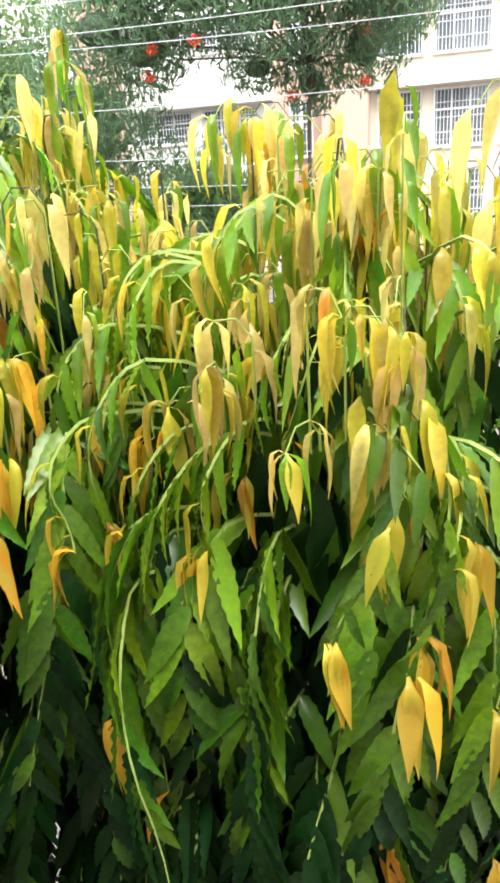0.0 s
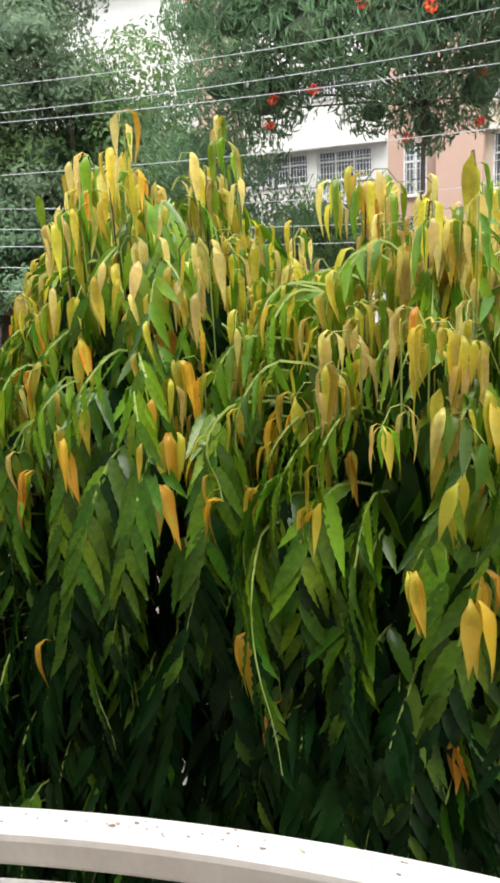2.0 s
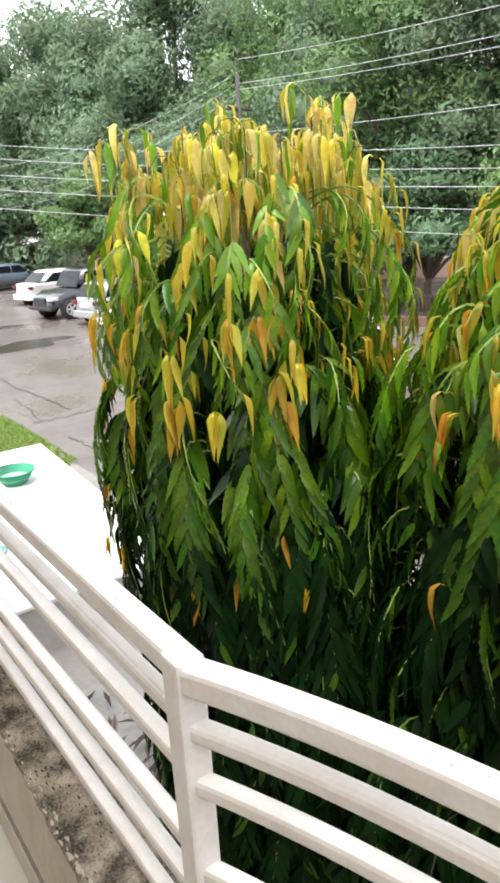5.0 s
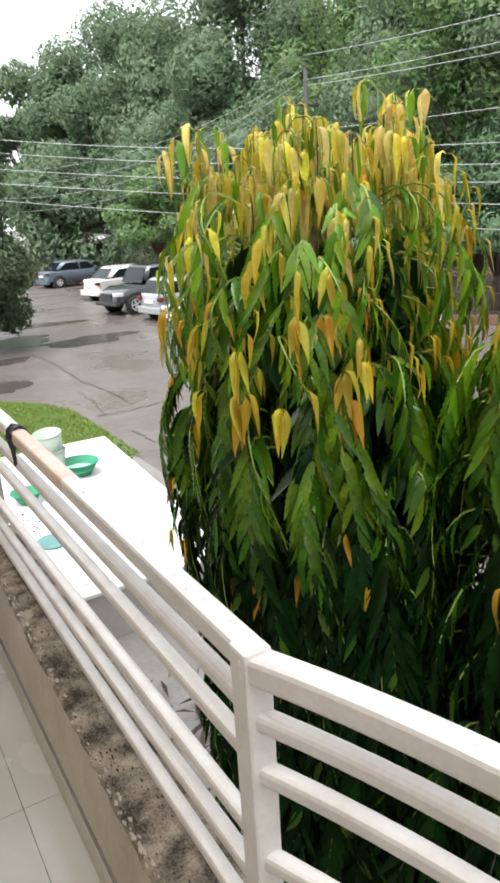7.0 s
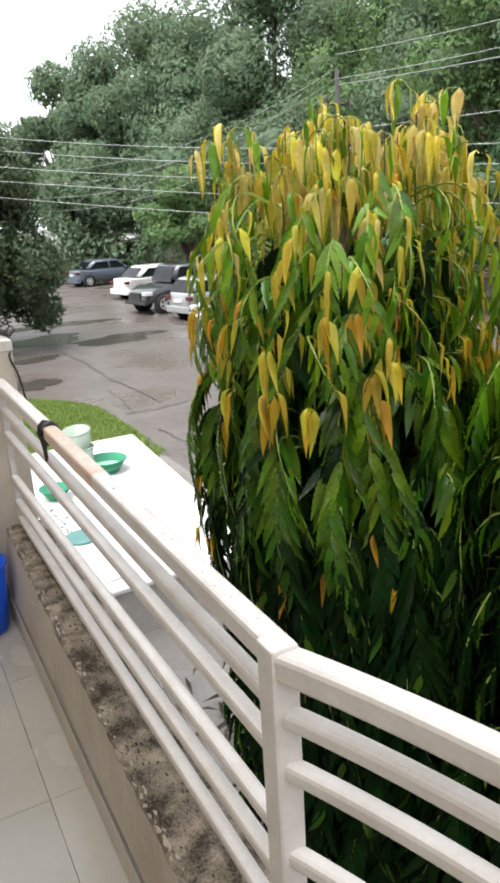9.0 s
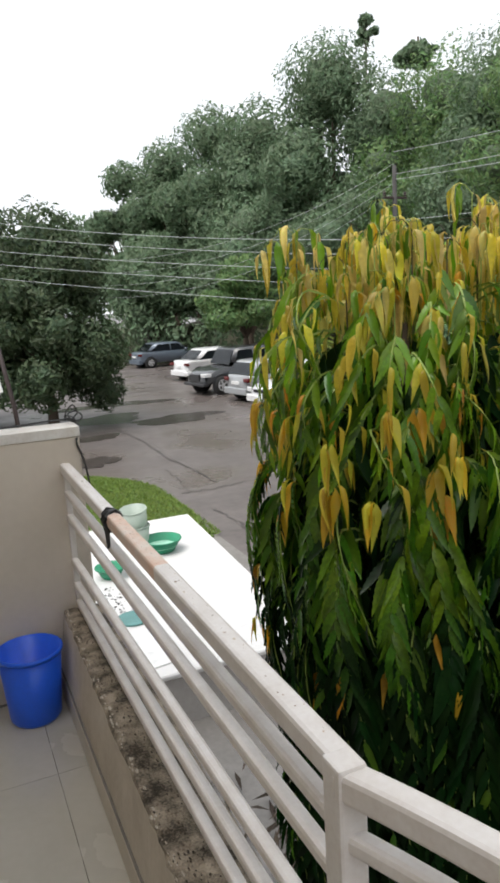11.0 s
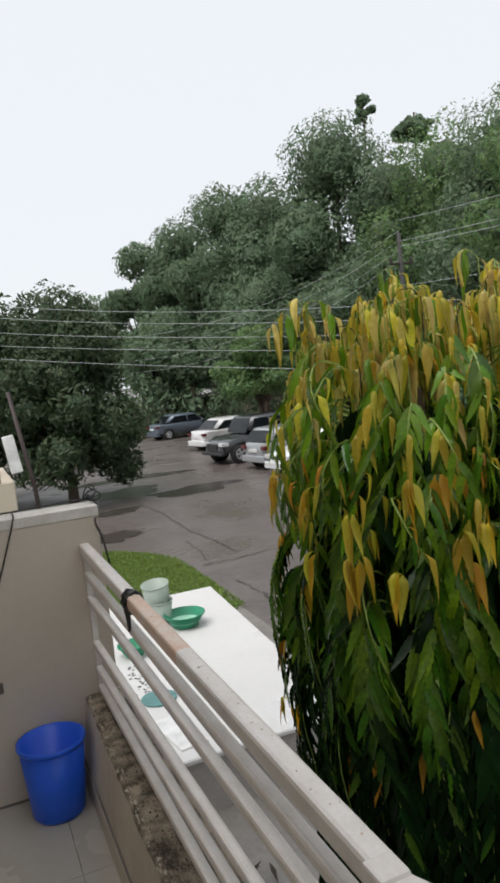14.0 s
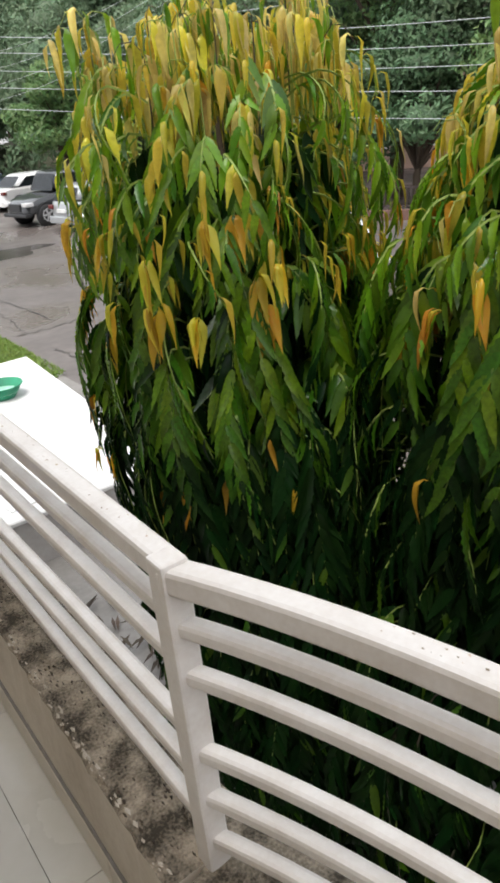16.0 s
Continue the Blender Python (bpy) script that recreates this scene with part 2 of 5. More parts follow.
def lathe(profile, seg=32, bm=None, m=None, caps=True):
    """A turned shell from (radius, height) pairs."""
    bm = bm or bmesh.new()
    rings = []
    for r, z in profile:
        ring = [bm.verts.new((r * math.cos(2 * math.pi * i / seg), r * math.sin(2 * math.pi * i / seg), z)) for i in range(seg)]
        rings.append(ring)
    for a, b in zip(rings, rings[1:]):
        for i in range(seg):
            bm.faces.new((a[i], a[(i + 1) % seg], b[(i + 1) % seg], b[i]))
    for ring, flip in ((rings[0], True), (rings[-1], False)) if caps else ():
        bm.faces.new(ring[::-1] if flip else ring)
    if m is not None:
        bmesh.ops.transform(bm, matrix=m, verts=[v for r in rings for v in r])
    return bm


def sweep(bm, pts, section, cap=True):
    """Sweeps a closed section of (side, up) pairs along pts; up stays vertical unless the path is vertical."""
    rings = []
    for i, p in enumerate(pts):
        p = Vector(p)
        d = (Vector(pts[min(i + 1, len(pts) - 1)]) - Vector(pts[max(i - 1, 0)])).normalized()
        s = d.cross(Vector((0, 0, 1)))
        s = s.normalized() if s.length > 1e-3 else Vector((1, 0, 0))
        u = s.cross(d).normalized()
        rings.append([bm.verts.new(p + s * a + u * b) for a, b in section])
    n = len(section)
    for a, b in zip(rings, rings[1:]):
        for i in range(n):
            bm.faces.new((a[i], a[(i + 1) % n], b[(i + 1) % n], b[i]))
    if cap:
        bm.faces.new(rings[0][::-1])
        bm.faces.new(rings[-1])
    return bm


def tube(bm, pts, r0, r1=None, seg=6):
    r1 = r0 if r1 is None else r1
    k = len(pts) - 1
    rings = []
    for i, p in enumerate(pts):
        p = Vector(p)
        d = (Vector(pts[min(i + 1, k)]) - Vector(pts[max(i - 1, 0)])).normalized()
        s = d.cross(Vector((0.31, 0.22, 0.93))).normalized()
        u = s.cross(d)
        r = r0 + (r1 - r0) * i / max(k, 1)
        rings.append([bm.verts.new(p + (s * math.cos(2 * math.pi * j / seg) + u * math.sin(2 * math.pi * j / seg)) * r) for j in range(seg)])
    for a, b in zip(rings, rings[1:]):
        for i in range(seg):
            bm.faces.new((a[i], a[(i + 1) % seg], b[(i + 1) % seg], b[i]))
    bm.faces.new(rings[0][::-1])
    bm.faces.new(rings[-1])
    return bm


def rounded(w, h, r, n=3):
    """A rectangular tube's section with rounded corners."""
    out = []
    for cx, cy, a0 in ((w / 2 - r, h / 2 - r, 0), (-w / 2 + r, h / 2 - r, 90), (-w / 2 + r, -h / 2 + r, 180), (w / 2 - r, -h / 2 + r, 270)):
        for i in range(n):
            a = radians(a0 + 90 * i / (n - 1))
            out.append((cx + r * math.cos(a), cy + r * math.sin(a)))
    return out


GROUND = -1.85

# ---- the setting: ground, road, lawn ----
bm = bmesh.new()
bmesh.ops.create_grid(bm, x_segments=60, y_segments=60, size=1500)
for v in bm.verts:
    v.co.z = GROUND
    v.co.x = math.copysign(abs(v.co.x / 1500) ** 2 * 1500, v.co.x)
    v.co.y = math.copysign(abs(v.co.y / 1500) ** 2 * 1500, v.co.y)
tagged(part("road", bm, ASPHALT), "wet patched grey-brown asphalt street and ground", "road", kind="structure")

# concrete apron along the platform and under the balcony
bm = one_box(-2.5, 3.15, -6, 10.6, GROUND - 0.1, GROUND + 0.03, bevel=0.02)
tagged(part("pavement", bm, CONCRETE), "wet grey concrete apron below the balcony", "pavement", kind="structure")

# cracks in the road, as shallow dark strips
def crack(pts, w, seed):
    rnd = random.Random(seed)
    bm = bmesh.new()
    prev = None
    for i in range(len(pts) - 1):
        a, b = Vector(pts[i]), Vector(pts[i + 1])
        for k in range(12):
            p = a.lerp(b, k / 12) + Vector((rnd.uniform(-0.04, 0.04), rnd.uniform(-0.06, 0.06)))
            ww = w * rnd.uniform(0.4, 1.4)
            d = (b - a).normalized()
            s = Vector((-d.y, d.x)) * ww / 2
            cur = [bm.verts.new((*(p + s), GROUND + 0.006)), bm.verts.new((*(p - s), GROUND + 0.006))]
            if prev:
                bm.faces.new((prev[0], prev[1], cur[1], cur[0]))
            prev = cur
    return bm

TAR = mat("dark_wet_crack", (0.045, 0.038, 0.033), 0.4, bump=0)
for i, (pts, w) in enumerate((([(4.19, 19.93), (4.31, 17.26), (4.21, 14.74), (4.36, 11.64)], 0.045), ([(3.85, 13.61), (3.63, 11.37)], 0.03), ([(3.62, 10.19), (3.67, 9.22), (3.62, 8.28)], 0.04), ([(4.71, 26.2), (6.84, 28.54), (8.95, 28.88)], 0.12), ([(4.1, 30.36), (6.53, 30.3), (8.97, 29.77)], 0.1), ([(3.46, 11.5), (4.31, 11.52), (5.16, 11.69)], 0.05))):
    tagged(part("road_crack", crack(pts, w, i), TAR), "dark wet crack in the worn asphalt", "crack", kind="structure")

# shallow puddles lying on the worn asphalt
def puddle(x, y, rx, ry, seed):
    rnd = random.Random(seed)
    bm = bmesh.new()
    ph = [rnd.uniform(0, 6.28) for _ in range(4)]
    ring = []
    for i in range(64):
        a = 2 * math.pi * i / 64
        r = 1 + 0.22 * math.sin(2 * a + ph[0]) + 0.14 * math.sin(3 * a + ph[1]) + 0.10 * math.sin(5 * a + ph[2]) + 0.06 * math.sin(9 * a + ph[3])
        ring.append(bm.verts.new((x + rx * r * math.cos(a), y + ry * r * math.sin(a), GROUND + 0.004 + 0.0015 * seed)))
    bm.faces.new(ring)
    return bm

WATER = mat("rain_puddle", (0.088, 0.076, 0.070), 0.17, scale=9, fine=50, bump=0.12, dist=0.01, other=(0.045, 0.038, 0.034))
for i, (x, y, rx, ry) in enumerate(((4.3, 21.84, 1.5, 0.9), (3.3, 18.6, 0.7, 0.5), (6.3, 20.4, 1.5, 0.8), (5.4, 25.2, 2.0, 0.7), (2.6, 15.4, 0.5, 0.7))):
    tagged(part("puddle", puddle(x, y, rx, ry, i), WATER), "shallow rain puddle on the asphalt", "puddle", kind="structure")

# lawn with a rounded corner
def lawn_inside(x, y):
    return x < 3.2 - max(0, y - 11.8) ** 2 * 0.25 and 8.75 < y < 14.2

bm = bmesh.new()
outline = [(-6, 8.75), (3.05, 8.75), (3.2, 10.2), (3.22, 11.3), (3.1, 12.3), (2.85, 13.1), (2.3, 13.8), (1.4, 14.15), (-6, 14.2)]
lo = [bm.verts.new((x, y, GROUND - 0.05)) for x, y in outline]
hi = [bm.verts.new((x, y, GROUND + 0.05)) for x, y in outline]
bm.faces.new(hi)
for i in range(len(outline)):
    j = (i + 1) % len(outline)
    bm.faces.new((lo[i], lo[j], hi[j], hi[i]))
tagged(part("ground", bm, SOIL), "soil of the small lawn", "ground", kind="structure")


def blades(n, seed, place, h0, h1):
    rng = np.random.default_rng(seed)
    v, f = [], []
    while len(f) < n:
        x, y, z = place(rng)
        a = rng.uniform(0, 6.283)
        h, w = rng.uniform(h0, h1), rng.uniform(0.006, 0.014)
        lx, ly = rng.normal(0, 0.035, 2)
        k = len(v)
        v += [(x - w * math.cos(a), y - w * math.sin(a), z), (x + w * math.cos(a), y + w * math.sin(a), z), (x + lx, y + ly, z + h)]
        f.append((k, k + 1, k + 2))
    me = bpy.data.meshes.new("grass")
    me.from_pydata(v, [], f)
    return me


def lawn_place(rng):
    while True:
        x, y = rng.uniform(-1, 3.25), rng.uniform(8.8, 14.2)
        if lawn_inside(x, y):
            return x, y, GROUND + 0.05


tagged(link("grass", blades(42000, 3, lawn_place, 0.02, 0.06), GRASS), "short wet green lawn grass", "grass", kind="stuff")

# ---- white platform with its tubs ----
bm = one_box(-3.0, 2.60, 4.40, 8.58, GROUND, -1.40)
for v in bm.verts:
    v.co.x -= 0.07 * (8.6 - v.co.y) / 1.0 * (v.co.x > 0) * 0.9
# Side concrete is coloured lighter to make up for the shade on it.
plat = tagged(part("platform", bm, mat("lightened_side_concrete", (0.40, 0.38, 0.36), 0.55, scale=1.5, fine=22, bump=0.3, dist=0.008, other=(0.27, 0.25, 0.235))), "low concrete platform with a white painted wet top", "platform", kind="structure")
bm = one_box(-3.0, 2.62, 4.38, 8.6, -1.40, -1.35, bevel=0.012)
for v in bm.verts:
    v.co.x -= 0.07 * (8.6 - v.co.y) / 1.0 * (v.co.x > 0) * 0.9
part("top", bm, SLABTOP, plat, "white painted wet top")


def bucket(name, label, at, r0, r1, h, material, handle=None, lip=0.012, turn=(0, 0, 0), inner=True):
    t = tagged(new(name), label, "bucket" if "bucket" in name else "tub")
    t.matrix_world = pose(*at, *turn)
    lip *= 0.55
    rim = [(r1 - 0.002, h - 0.016), (r1 + lip * 0.5, h - 0.016), (r1 + lip, h - 0.008), (r1 + lip * 0.7, h + 0.001), (r1 - 0.004, h + 0.001), (r1 - 0.007, h - 0.01)]
    prof = [(r0 * 0.92, 0.0), (r0, 0.012), (r1 - 0.003, h - 0.005), (r1 - 0.0065, h - 0.005), (r0 - 0.006, 0.02), (r0 * 0.5, 0.016)]
    part("body", lathe(prof, 40), material, t, smooth=True)
    bm = bmesh.new()
    lathe(rim, 40, bm, caps=False)
    part("rim", bm, material, t, "rolled plastic rim", smooth=True)
    return t

# ---- the balcony ----
L = 2.09
ARC = (-2.0466, -0.95, 2.2456)                       # centre and radius of the bowed front rail


def bow(off=0.0, a0=None, a1=None, n=28, z=0.0):
    """Points on the bowed front, off metres outside the inner rail line."""
    lim = math.asin(0.95 / ARC[2])
    a0 = lim if a0 is None else a0
    a1 = -lim if a1 is None else a1
    r = ARC[2] + off
    return [(ARC[0] + r * math.cos(a0 + (a1 - a0) * i / n), ARC[1] + r * math.sin(a0 + (a1 - a0) * i / n), z) for i in range(n + 1)]


# floor: a slab, and tiles on it
plan = [(-1.5, L + 0.14)] + [(0.1, L + 0.14), (0.1, 0.0)] + [(x, y) for x, y, z in bow(0.1)] + [(0.1, -2.0), (-1.5, -2.0)]
bm = bmesh.new()
top = [bm.verts.new((x, y, -0.012)) for x, y in plan]
bot = [bm.verts.new((x, y, -0.16)) for x, y in plan]
bm.faces.new(top[::-1])
bm.faces.new(bot)
for i in range(len(plan)):
    j = (i + 1) % len(plan)
    bm.faces.new((top[i], top[j], bot[j], bot[i]))
bmesh.ops.recalc_face_normals(bm, faces=bm.faces)
floor = tagged(part("floor", bm, GROUT), "balcony floor of wet glossy grey-beige tiles", "floor", kind="structure")

# low mossy kerb under the rail
kerb_in, kerb_h = -0.08, 0.345


def kerb(name, pts_in, pts_out, foot=None):
    rnd = random.Random(5)
    bm = bmesh.new()
    rows = []
    for (xi, yi), (xo, yo) in zip(pts_in, pts_out):
        d = Vector((xo - xi, yo - yi))
        ring = []
        for f, z in ((0.0, 0.0), (0.0, 0.11), (0.005, kerb_h - 0.012), (0.05, kerb_h), (0.25, kerb_h + 0.004), (0.5, kerb_h), (0.75, kerb_h + 0.003), (0.97, kerb_h), (1.0, kerb_h - 0.02), (1.0, -0.16)):
            q = Vector((xi + (foot - xi if foot and z < 0.12 else 0), yi)) + d * f
            j = 0.004 if kerb_h - 0.03 < z else 0.0
            ring.append(bm.verts.new((q.x + rnd.uniform(-j, j), q.y, z + rnd.uniform(-j, j))))
        rows.append(ring)
    for a, b in zip(rows, rows[1:]):
        for i in range(len(a) - 1):
            fc = bm.faces.new((a[i], a[i + 1], b[i + 1], b[i]))
            fc.material_index = 1 if 2 <= i <= 7 else 0
    bm.faces.new(rows[0])
    bm.faces.new(rows[-1][::-1])
    bmesh.ops.recalc_face_normals(bm, faces=bm.faces)
    return tagged(part(name, bm, [KERB_FACE, MOSS]), "low cement kerb, its top dark with moss and peeling plaster", "kerb", kind="structure")


ys = [L * (1 - i / 60) for i in range(61)]
kerb("kerb_side", [(kerb_in + 0.03 * y / L, y) for y in ys], [(0.11, y) for y in ys], kerb_in)
kerb("kerb_front", [(x, y) for x, y, z in bow(-0.09, n=40)], [(x, y) for x, y, z in bow(0.10, n=40)])

# flaked plaster, dirt crumbs and a crack along the kerb's top
def crumbs(n, seed, x0, x1, s0, s1):
    rng = np.random.default_rng(seed)
    v, f = [], []
    for i in range(n):
        y = L * rng.uniform(0.01, 0.99)
        x = rng.uniform(x0, x1) + 0.03 * y / L
        m, q = rng.integers(4, 7), rng.uniform(s0, s1)
        k = len(v)
        for j in range(m):
            a = 2 * math.pi * j / m + rng.uniform(-0.3, 0.3)
            r = q * rng.uniform(0.5, 1.2)
            v.append((x + 0.6 * r * math.cos(a), y + 1.5 * r * math.sin(a), kerb_h + 0.0075))
        v.append((x, y, kerb_h + 0.009 + 0.25 * q))
        f += [(k + j, k + (j + 1) % m, k + m) for j in range(m)]
    me = bpy.data.meshes.new("crumbs")
    me.from_pydata(v, [], f)
    return me


tagged(link("plaster_flakes", crumbs(150, 61, -0.079, -0.062, 0.002, 0.008), KERB_FACE), "pale flaked plaster along the kerb's edge", "flakes", kind="stuff")
tagged(link("dirt_crumbs", crumbs(420, 62, -0.072, 0.02, 0.001, 0.006), DEBRIS), "dark dirt crumbs on the mossy kerb", "dirt", kind="stuff")

# tile skirting along the kerb's foot, its upper joint dark with dirt
bm = bmesh.new()
for i in range(7):
    y1 = L - 0.002 - i * 0.30
    box(bm, kerb_in - 0.009, kerb_in + 0.001, max(0.0, y1 - 0.2975), y1, 0.001, 0.105, bevel=0.002)
tagged(part("baseboard", bm, SKIRT), "beige tile skirting along the kerb", "skirting", kind="structure")
bm = bmesh.new()
rj = random.Random(31)
prev = None
for i in range(121):
    y, w = L * (1 - i / 120), rj.uniform(0.0015, 0.006)
    cur = [bm.verts.new((kerb_in - 0.0075, y, 0.1055)), bm.verts.new((kerb_in - 0.004, y, 0.1055 + w)), bm.verts.new((kerb_in + 0.001, y, 0.1055 + w))]
    if prev:
        bm.faces.new((prev[0], prev[1], cur[1], cur[0]))
        bm.faces.new((prev[1], prev[2], cur[2], cur[1]))
    prev = cur
tagged(part("trim", bm, GROUT), "dark dirty joint above the skirting", "joint", kind="structure")

# end wall with a pale cap
bm = one_box(-1.5, 0.085, L, L + 0.14, -0.16, 1.052, bevel=0.006)
wall_n = tagged(part("wall_north", bm, PLASTER), "cream plastered balcony end wall, stained at its foot", "wall", kind="structure")
bm = one_box(-1.5, 0.088, L - 0.003, L + 0.143, 1.050, 1.090, bevel=0.004, seg=2)
part("cap", bm, WALLTOP, wall_n, "white painted wall cap")
bm = bmesh.new()
box(bm, -1.5, kerb_in - 0.01, L - 0.004, L - 0.0005, 0.0005, 0.009)
tagged(part("trim", bm, GROUT), "dark wet joint at the end wall's foot", "joint", kind="structure")
# house wall behind and far side wall close the balcony
# The house wall is unseen; its height is set to shade the mast trees.
bm = one_box(-1.66, -1.5, -6.0, 4.2, GROUND, 7.4)
tagged(part("wall_west", bm, PLASTER), "unseen cream plastered house wall, raised to shade the trees", "wall", kind="structure")
bm = one_box(-1.5, 0.12, -2.16, -2.0, -0.16, 1.09)
tagged(part("wall_south", bm, PLASTER), "cream plastered balcony end wall", "wall", kind="structure")
# Unseen slab, added to cut skylight and kept short of the view.
bm = one_box(-1.5, -0.5, -2.3, L + 0.14, 2.7, 2.85)
tagged(part("ceiling", bm, PLASTER), "unseen slab added to shade the balcony", "ceiling", kind="structure")

# railing
rail = thing("railing", "white painted steel tube balcony railing, chipped and rust-stained", "railing")
TOP = rounded(0.040, 0.042, 0.008)
BAR = rounded(0.028, 0.029, 0.008)
ZF = (0.845, 0.758, 0.605, 0.507, 0.408)          # bar heights on the bow, then on the side run at post and wall
ZP = (0.845, 0.762, 0.618, 0.528, 0.420)
ZW = (0.828, 0.731, 0.548, 0.446, 0.372)
cx = 0.018                                        # centre line of the side rail


def bar(name, pts, sec, material=PAINT, label=""):
    return part(name, sweep(bmesh.new(), pts, sec), material, rail, label, smooth=False)


def line(y0, y1, z, x=cx, n=10, sag=0.0):
    return [(x, y0 + (y1 - y0) * i / n, z) for i in range(n + 1)]


bar("top_rail", line(0.80, -0.012, 0.929), TOP)
bar("top_rail", line(1.295, 0.80, 0.929), TOP, RUST, "faded pink rust-stained length of top rail")
bar("top_rail", line(L, 1.31, 0.929), TOP)
bar("top_rail", [(x, y, 0.9262) for x, y, z in bow(cx, math.asin(0.95 / (ARC[2] + cx)), -math.asin(0.95 / (ARC[2] + cx)), n=40)], TOP, label="bowed white top rail")
for zf, zp, zw in zip(ZF, ZP, ZW):
    bar("bar", [(cx, L * (1 - i / 10), zw + (zp - zw) * i / 10) for i in range(11)], BAR)
    bar("bar", [(x, y, zf) for x, y, z0 in bow(cx, n=40)], BAR)
for x, y in ((0.012, 0.0), (0.012, -1.9)):
    part("post", one_box(x - 0.021, x + 0.021, y - 0.021, y + 0.021, kerb_h - 0.01, 0.9535, bevel=0.005, seg=2), PAINT, rail)
part("post", one_box(cx - 0.012, cx + 0.012, L - 0.012, L + 0.0, kerb_h - 0.01, 0.948, bevel=0.002), PAINT, rail, "flat end plate")

# dirt specks and rust chips on the painted tubes
def chips(n, seed, spot):
    rng = np.random.default_rng(seed)
    v, f = [], []
    for i in range(n):
        x, y, z = spot(rng)
        m, q = rng.integers(4, 7), rng.uniform(0.0006, 0.0024) * (2.0 if rng.random() < 0.08 else 1)
        k = len(v)
        v += [(x + q * rng.uniform(0.5, 1.2) * math.cos(6.283 * j / m), y + 1.5 * q * rng.uniform(0.5, 1.2) * math.sin(6.283 * j / m), z) for j in range(m)]
        f.append(tuple(range(k, k + m)))
    me = bpy.data.meshes.new("chips")
    me.from_pydata(v, [], f)
    return me


def on_bow(rng):
    a, r = rng.uniform(-0.38, 0.3), ARC[2] + cx + rng.uniform(-0.006, 0.013)
    return ARC[0] + r * math.cos(a), ARC[1] + r * math.sin(a), 0.9262 + 0.0216


def on_side(rng):
    return cx + rng.uniform(-0.011, 0.011), rng.uniform(0.05, 2.0), 0.929 + 0.0216


CHIP = mat("brown_rust_chip", (0.42, 0.33, 0.25), 0.8, bump=0, per=("island", 0.02, 0.5))
for n, seed, spot in ((170, 81, on_bow), (110, 82, on_side)):
    link("rust_speckle", chips(n, seed, spot), CHIP, rail, "brown rust chips in the white paint")["kind"] = "stuff"

# ---- mast trees with drooping wavy leaves ----
def leaf_mesh(name, w, wave, droop, fold, tipk, n=7, seed=0):
    """A narrow leaf of unit length along +x: rippled margins, a folded midrib, a drooping tip."""
    rnd = random.Random(seed)
    v, f = [], []
    ph = rnd.uniform(0, 6)
    for i in range(n + 1):
        u = i / n
        half = w * (math.sin(math.pi * u ** 0.68) ** 0.62 * (1 - tipk * u) * (1 - 0.55 * u ** 5) + 0.02) if i < n else 0.003
        z0 = -droop * u * u + 0.02 * math.sin(u * 5 + ph)
        x = u * (1 - 0.12 * droop * u)
        k = wave * (1 if i % 2 else -1) * (1 if 0 < i < n else 0)
        v += [(x, half * (1 + k), z0 + fold * half + k * 0.15), (x, 0, z0), (x, -half * (1 + k), z0 + fold * half + k * 0.15)]
    for i in range(n):
        a = 3 * i
        f += [(a, a + 3, a + 4, a + 1), (a + 1, a + 4, a + 5, a + 2)]
    return np.array(v), f


KINDS = [[leaf_mesh("old", 0.102, 0.085, 0.14, 0.34, 0.1, n=15, seed=1), leaf_mesh("old", 0.108, 0.075, 0.24, 0.46, 0.12, n=15, seed=2), leaf_mesh("old", 0.096, 0.095, 0.06, 0.26, 0.08, n=15, seed=3)], []]


def hooked_leaf(w, fold, arch, seed, n=9):
    """A limp young leaf: its stalk rises and arches over, the blade hangs straight down +x."""
    rnd = random.Random(seed)
    v, f = [], []
    x = z = 0.0
    for i in range(n + 1):
        u = i / n
        th = math.radians(-arch) * max(0.0, 1 - u / 0.2) + math.radians(8) * math.sin(u * 6 + seed)
        b = max(0.0, (u - 0.10) / 0.90)
        half = (w * math.sin(math.pi * b ** 0.58) ** 1.2 * (1 - 0.25 * b) + 0.007) if i < n else 0.003
        tw = 0.25 * math.sin(u * 3 + seed)
        v += [(x, half * math.cos(tw), z + fold * half + half * math.sin(tw)), (x, 0, z), (x, -half * math.cos(tw), z + fold * half - half * math.sin(tw))]
        x += math.cos(th) / n
        z -= math.sin(th) / n
    for i in range(n):
        a = 3 * i
        f += [(a, a + 3, a + 4, a + 1), (a + 1, a + 4, a + 5, a + 2)]
    return np.array(v), f


KINDS.append([leaf_mesh("inner", 0.115, 0.1, 0.15, 0.4, 0.1, n=4, seed=i) for i in (7, 8, 9)])
KINDS[1] = [hooked_leaf(0.082, 0.6, 95, 1), hooked_leaf(0.104, 0.4, 70, 2), hooked_leaf(0.062, 1.0, 120, 3)]


def leaf_data(g, k, c):
    v, f = KINDS[g][k]
    me = bpy.data.meshes.new("leaf")
    me.from_pydata([tuple(p) for p in v], [], f)
    for q in me.polygons:
        q.use_smooth = True
    me.materials.append(LEAF_OLD[c])
    return me


LEAF_DATA = {(g, k, c): leaf_data(g, k, c) for g in (0, 1, 2) for k in range(3) for c in range(6)}


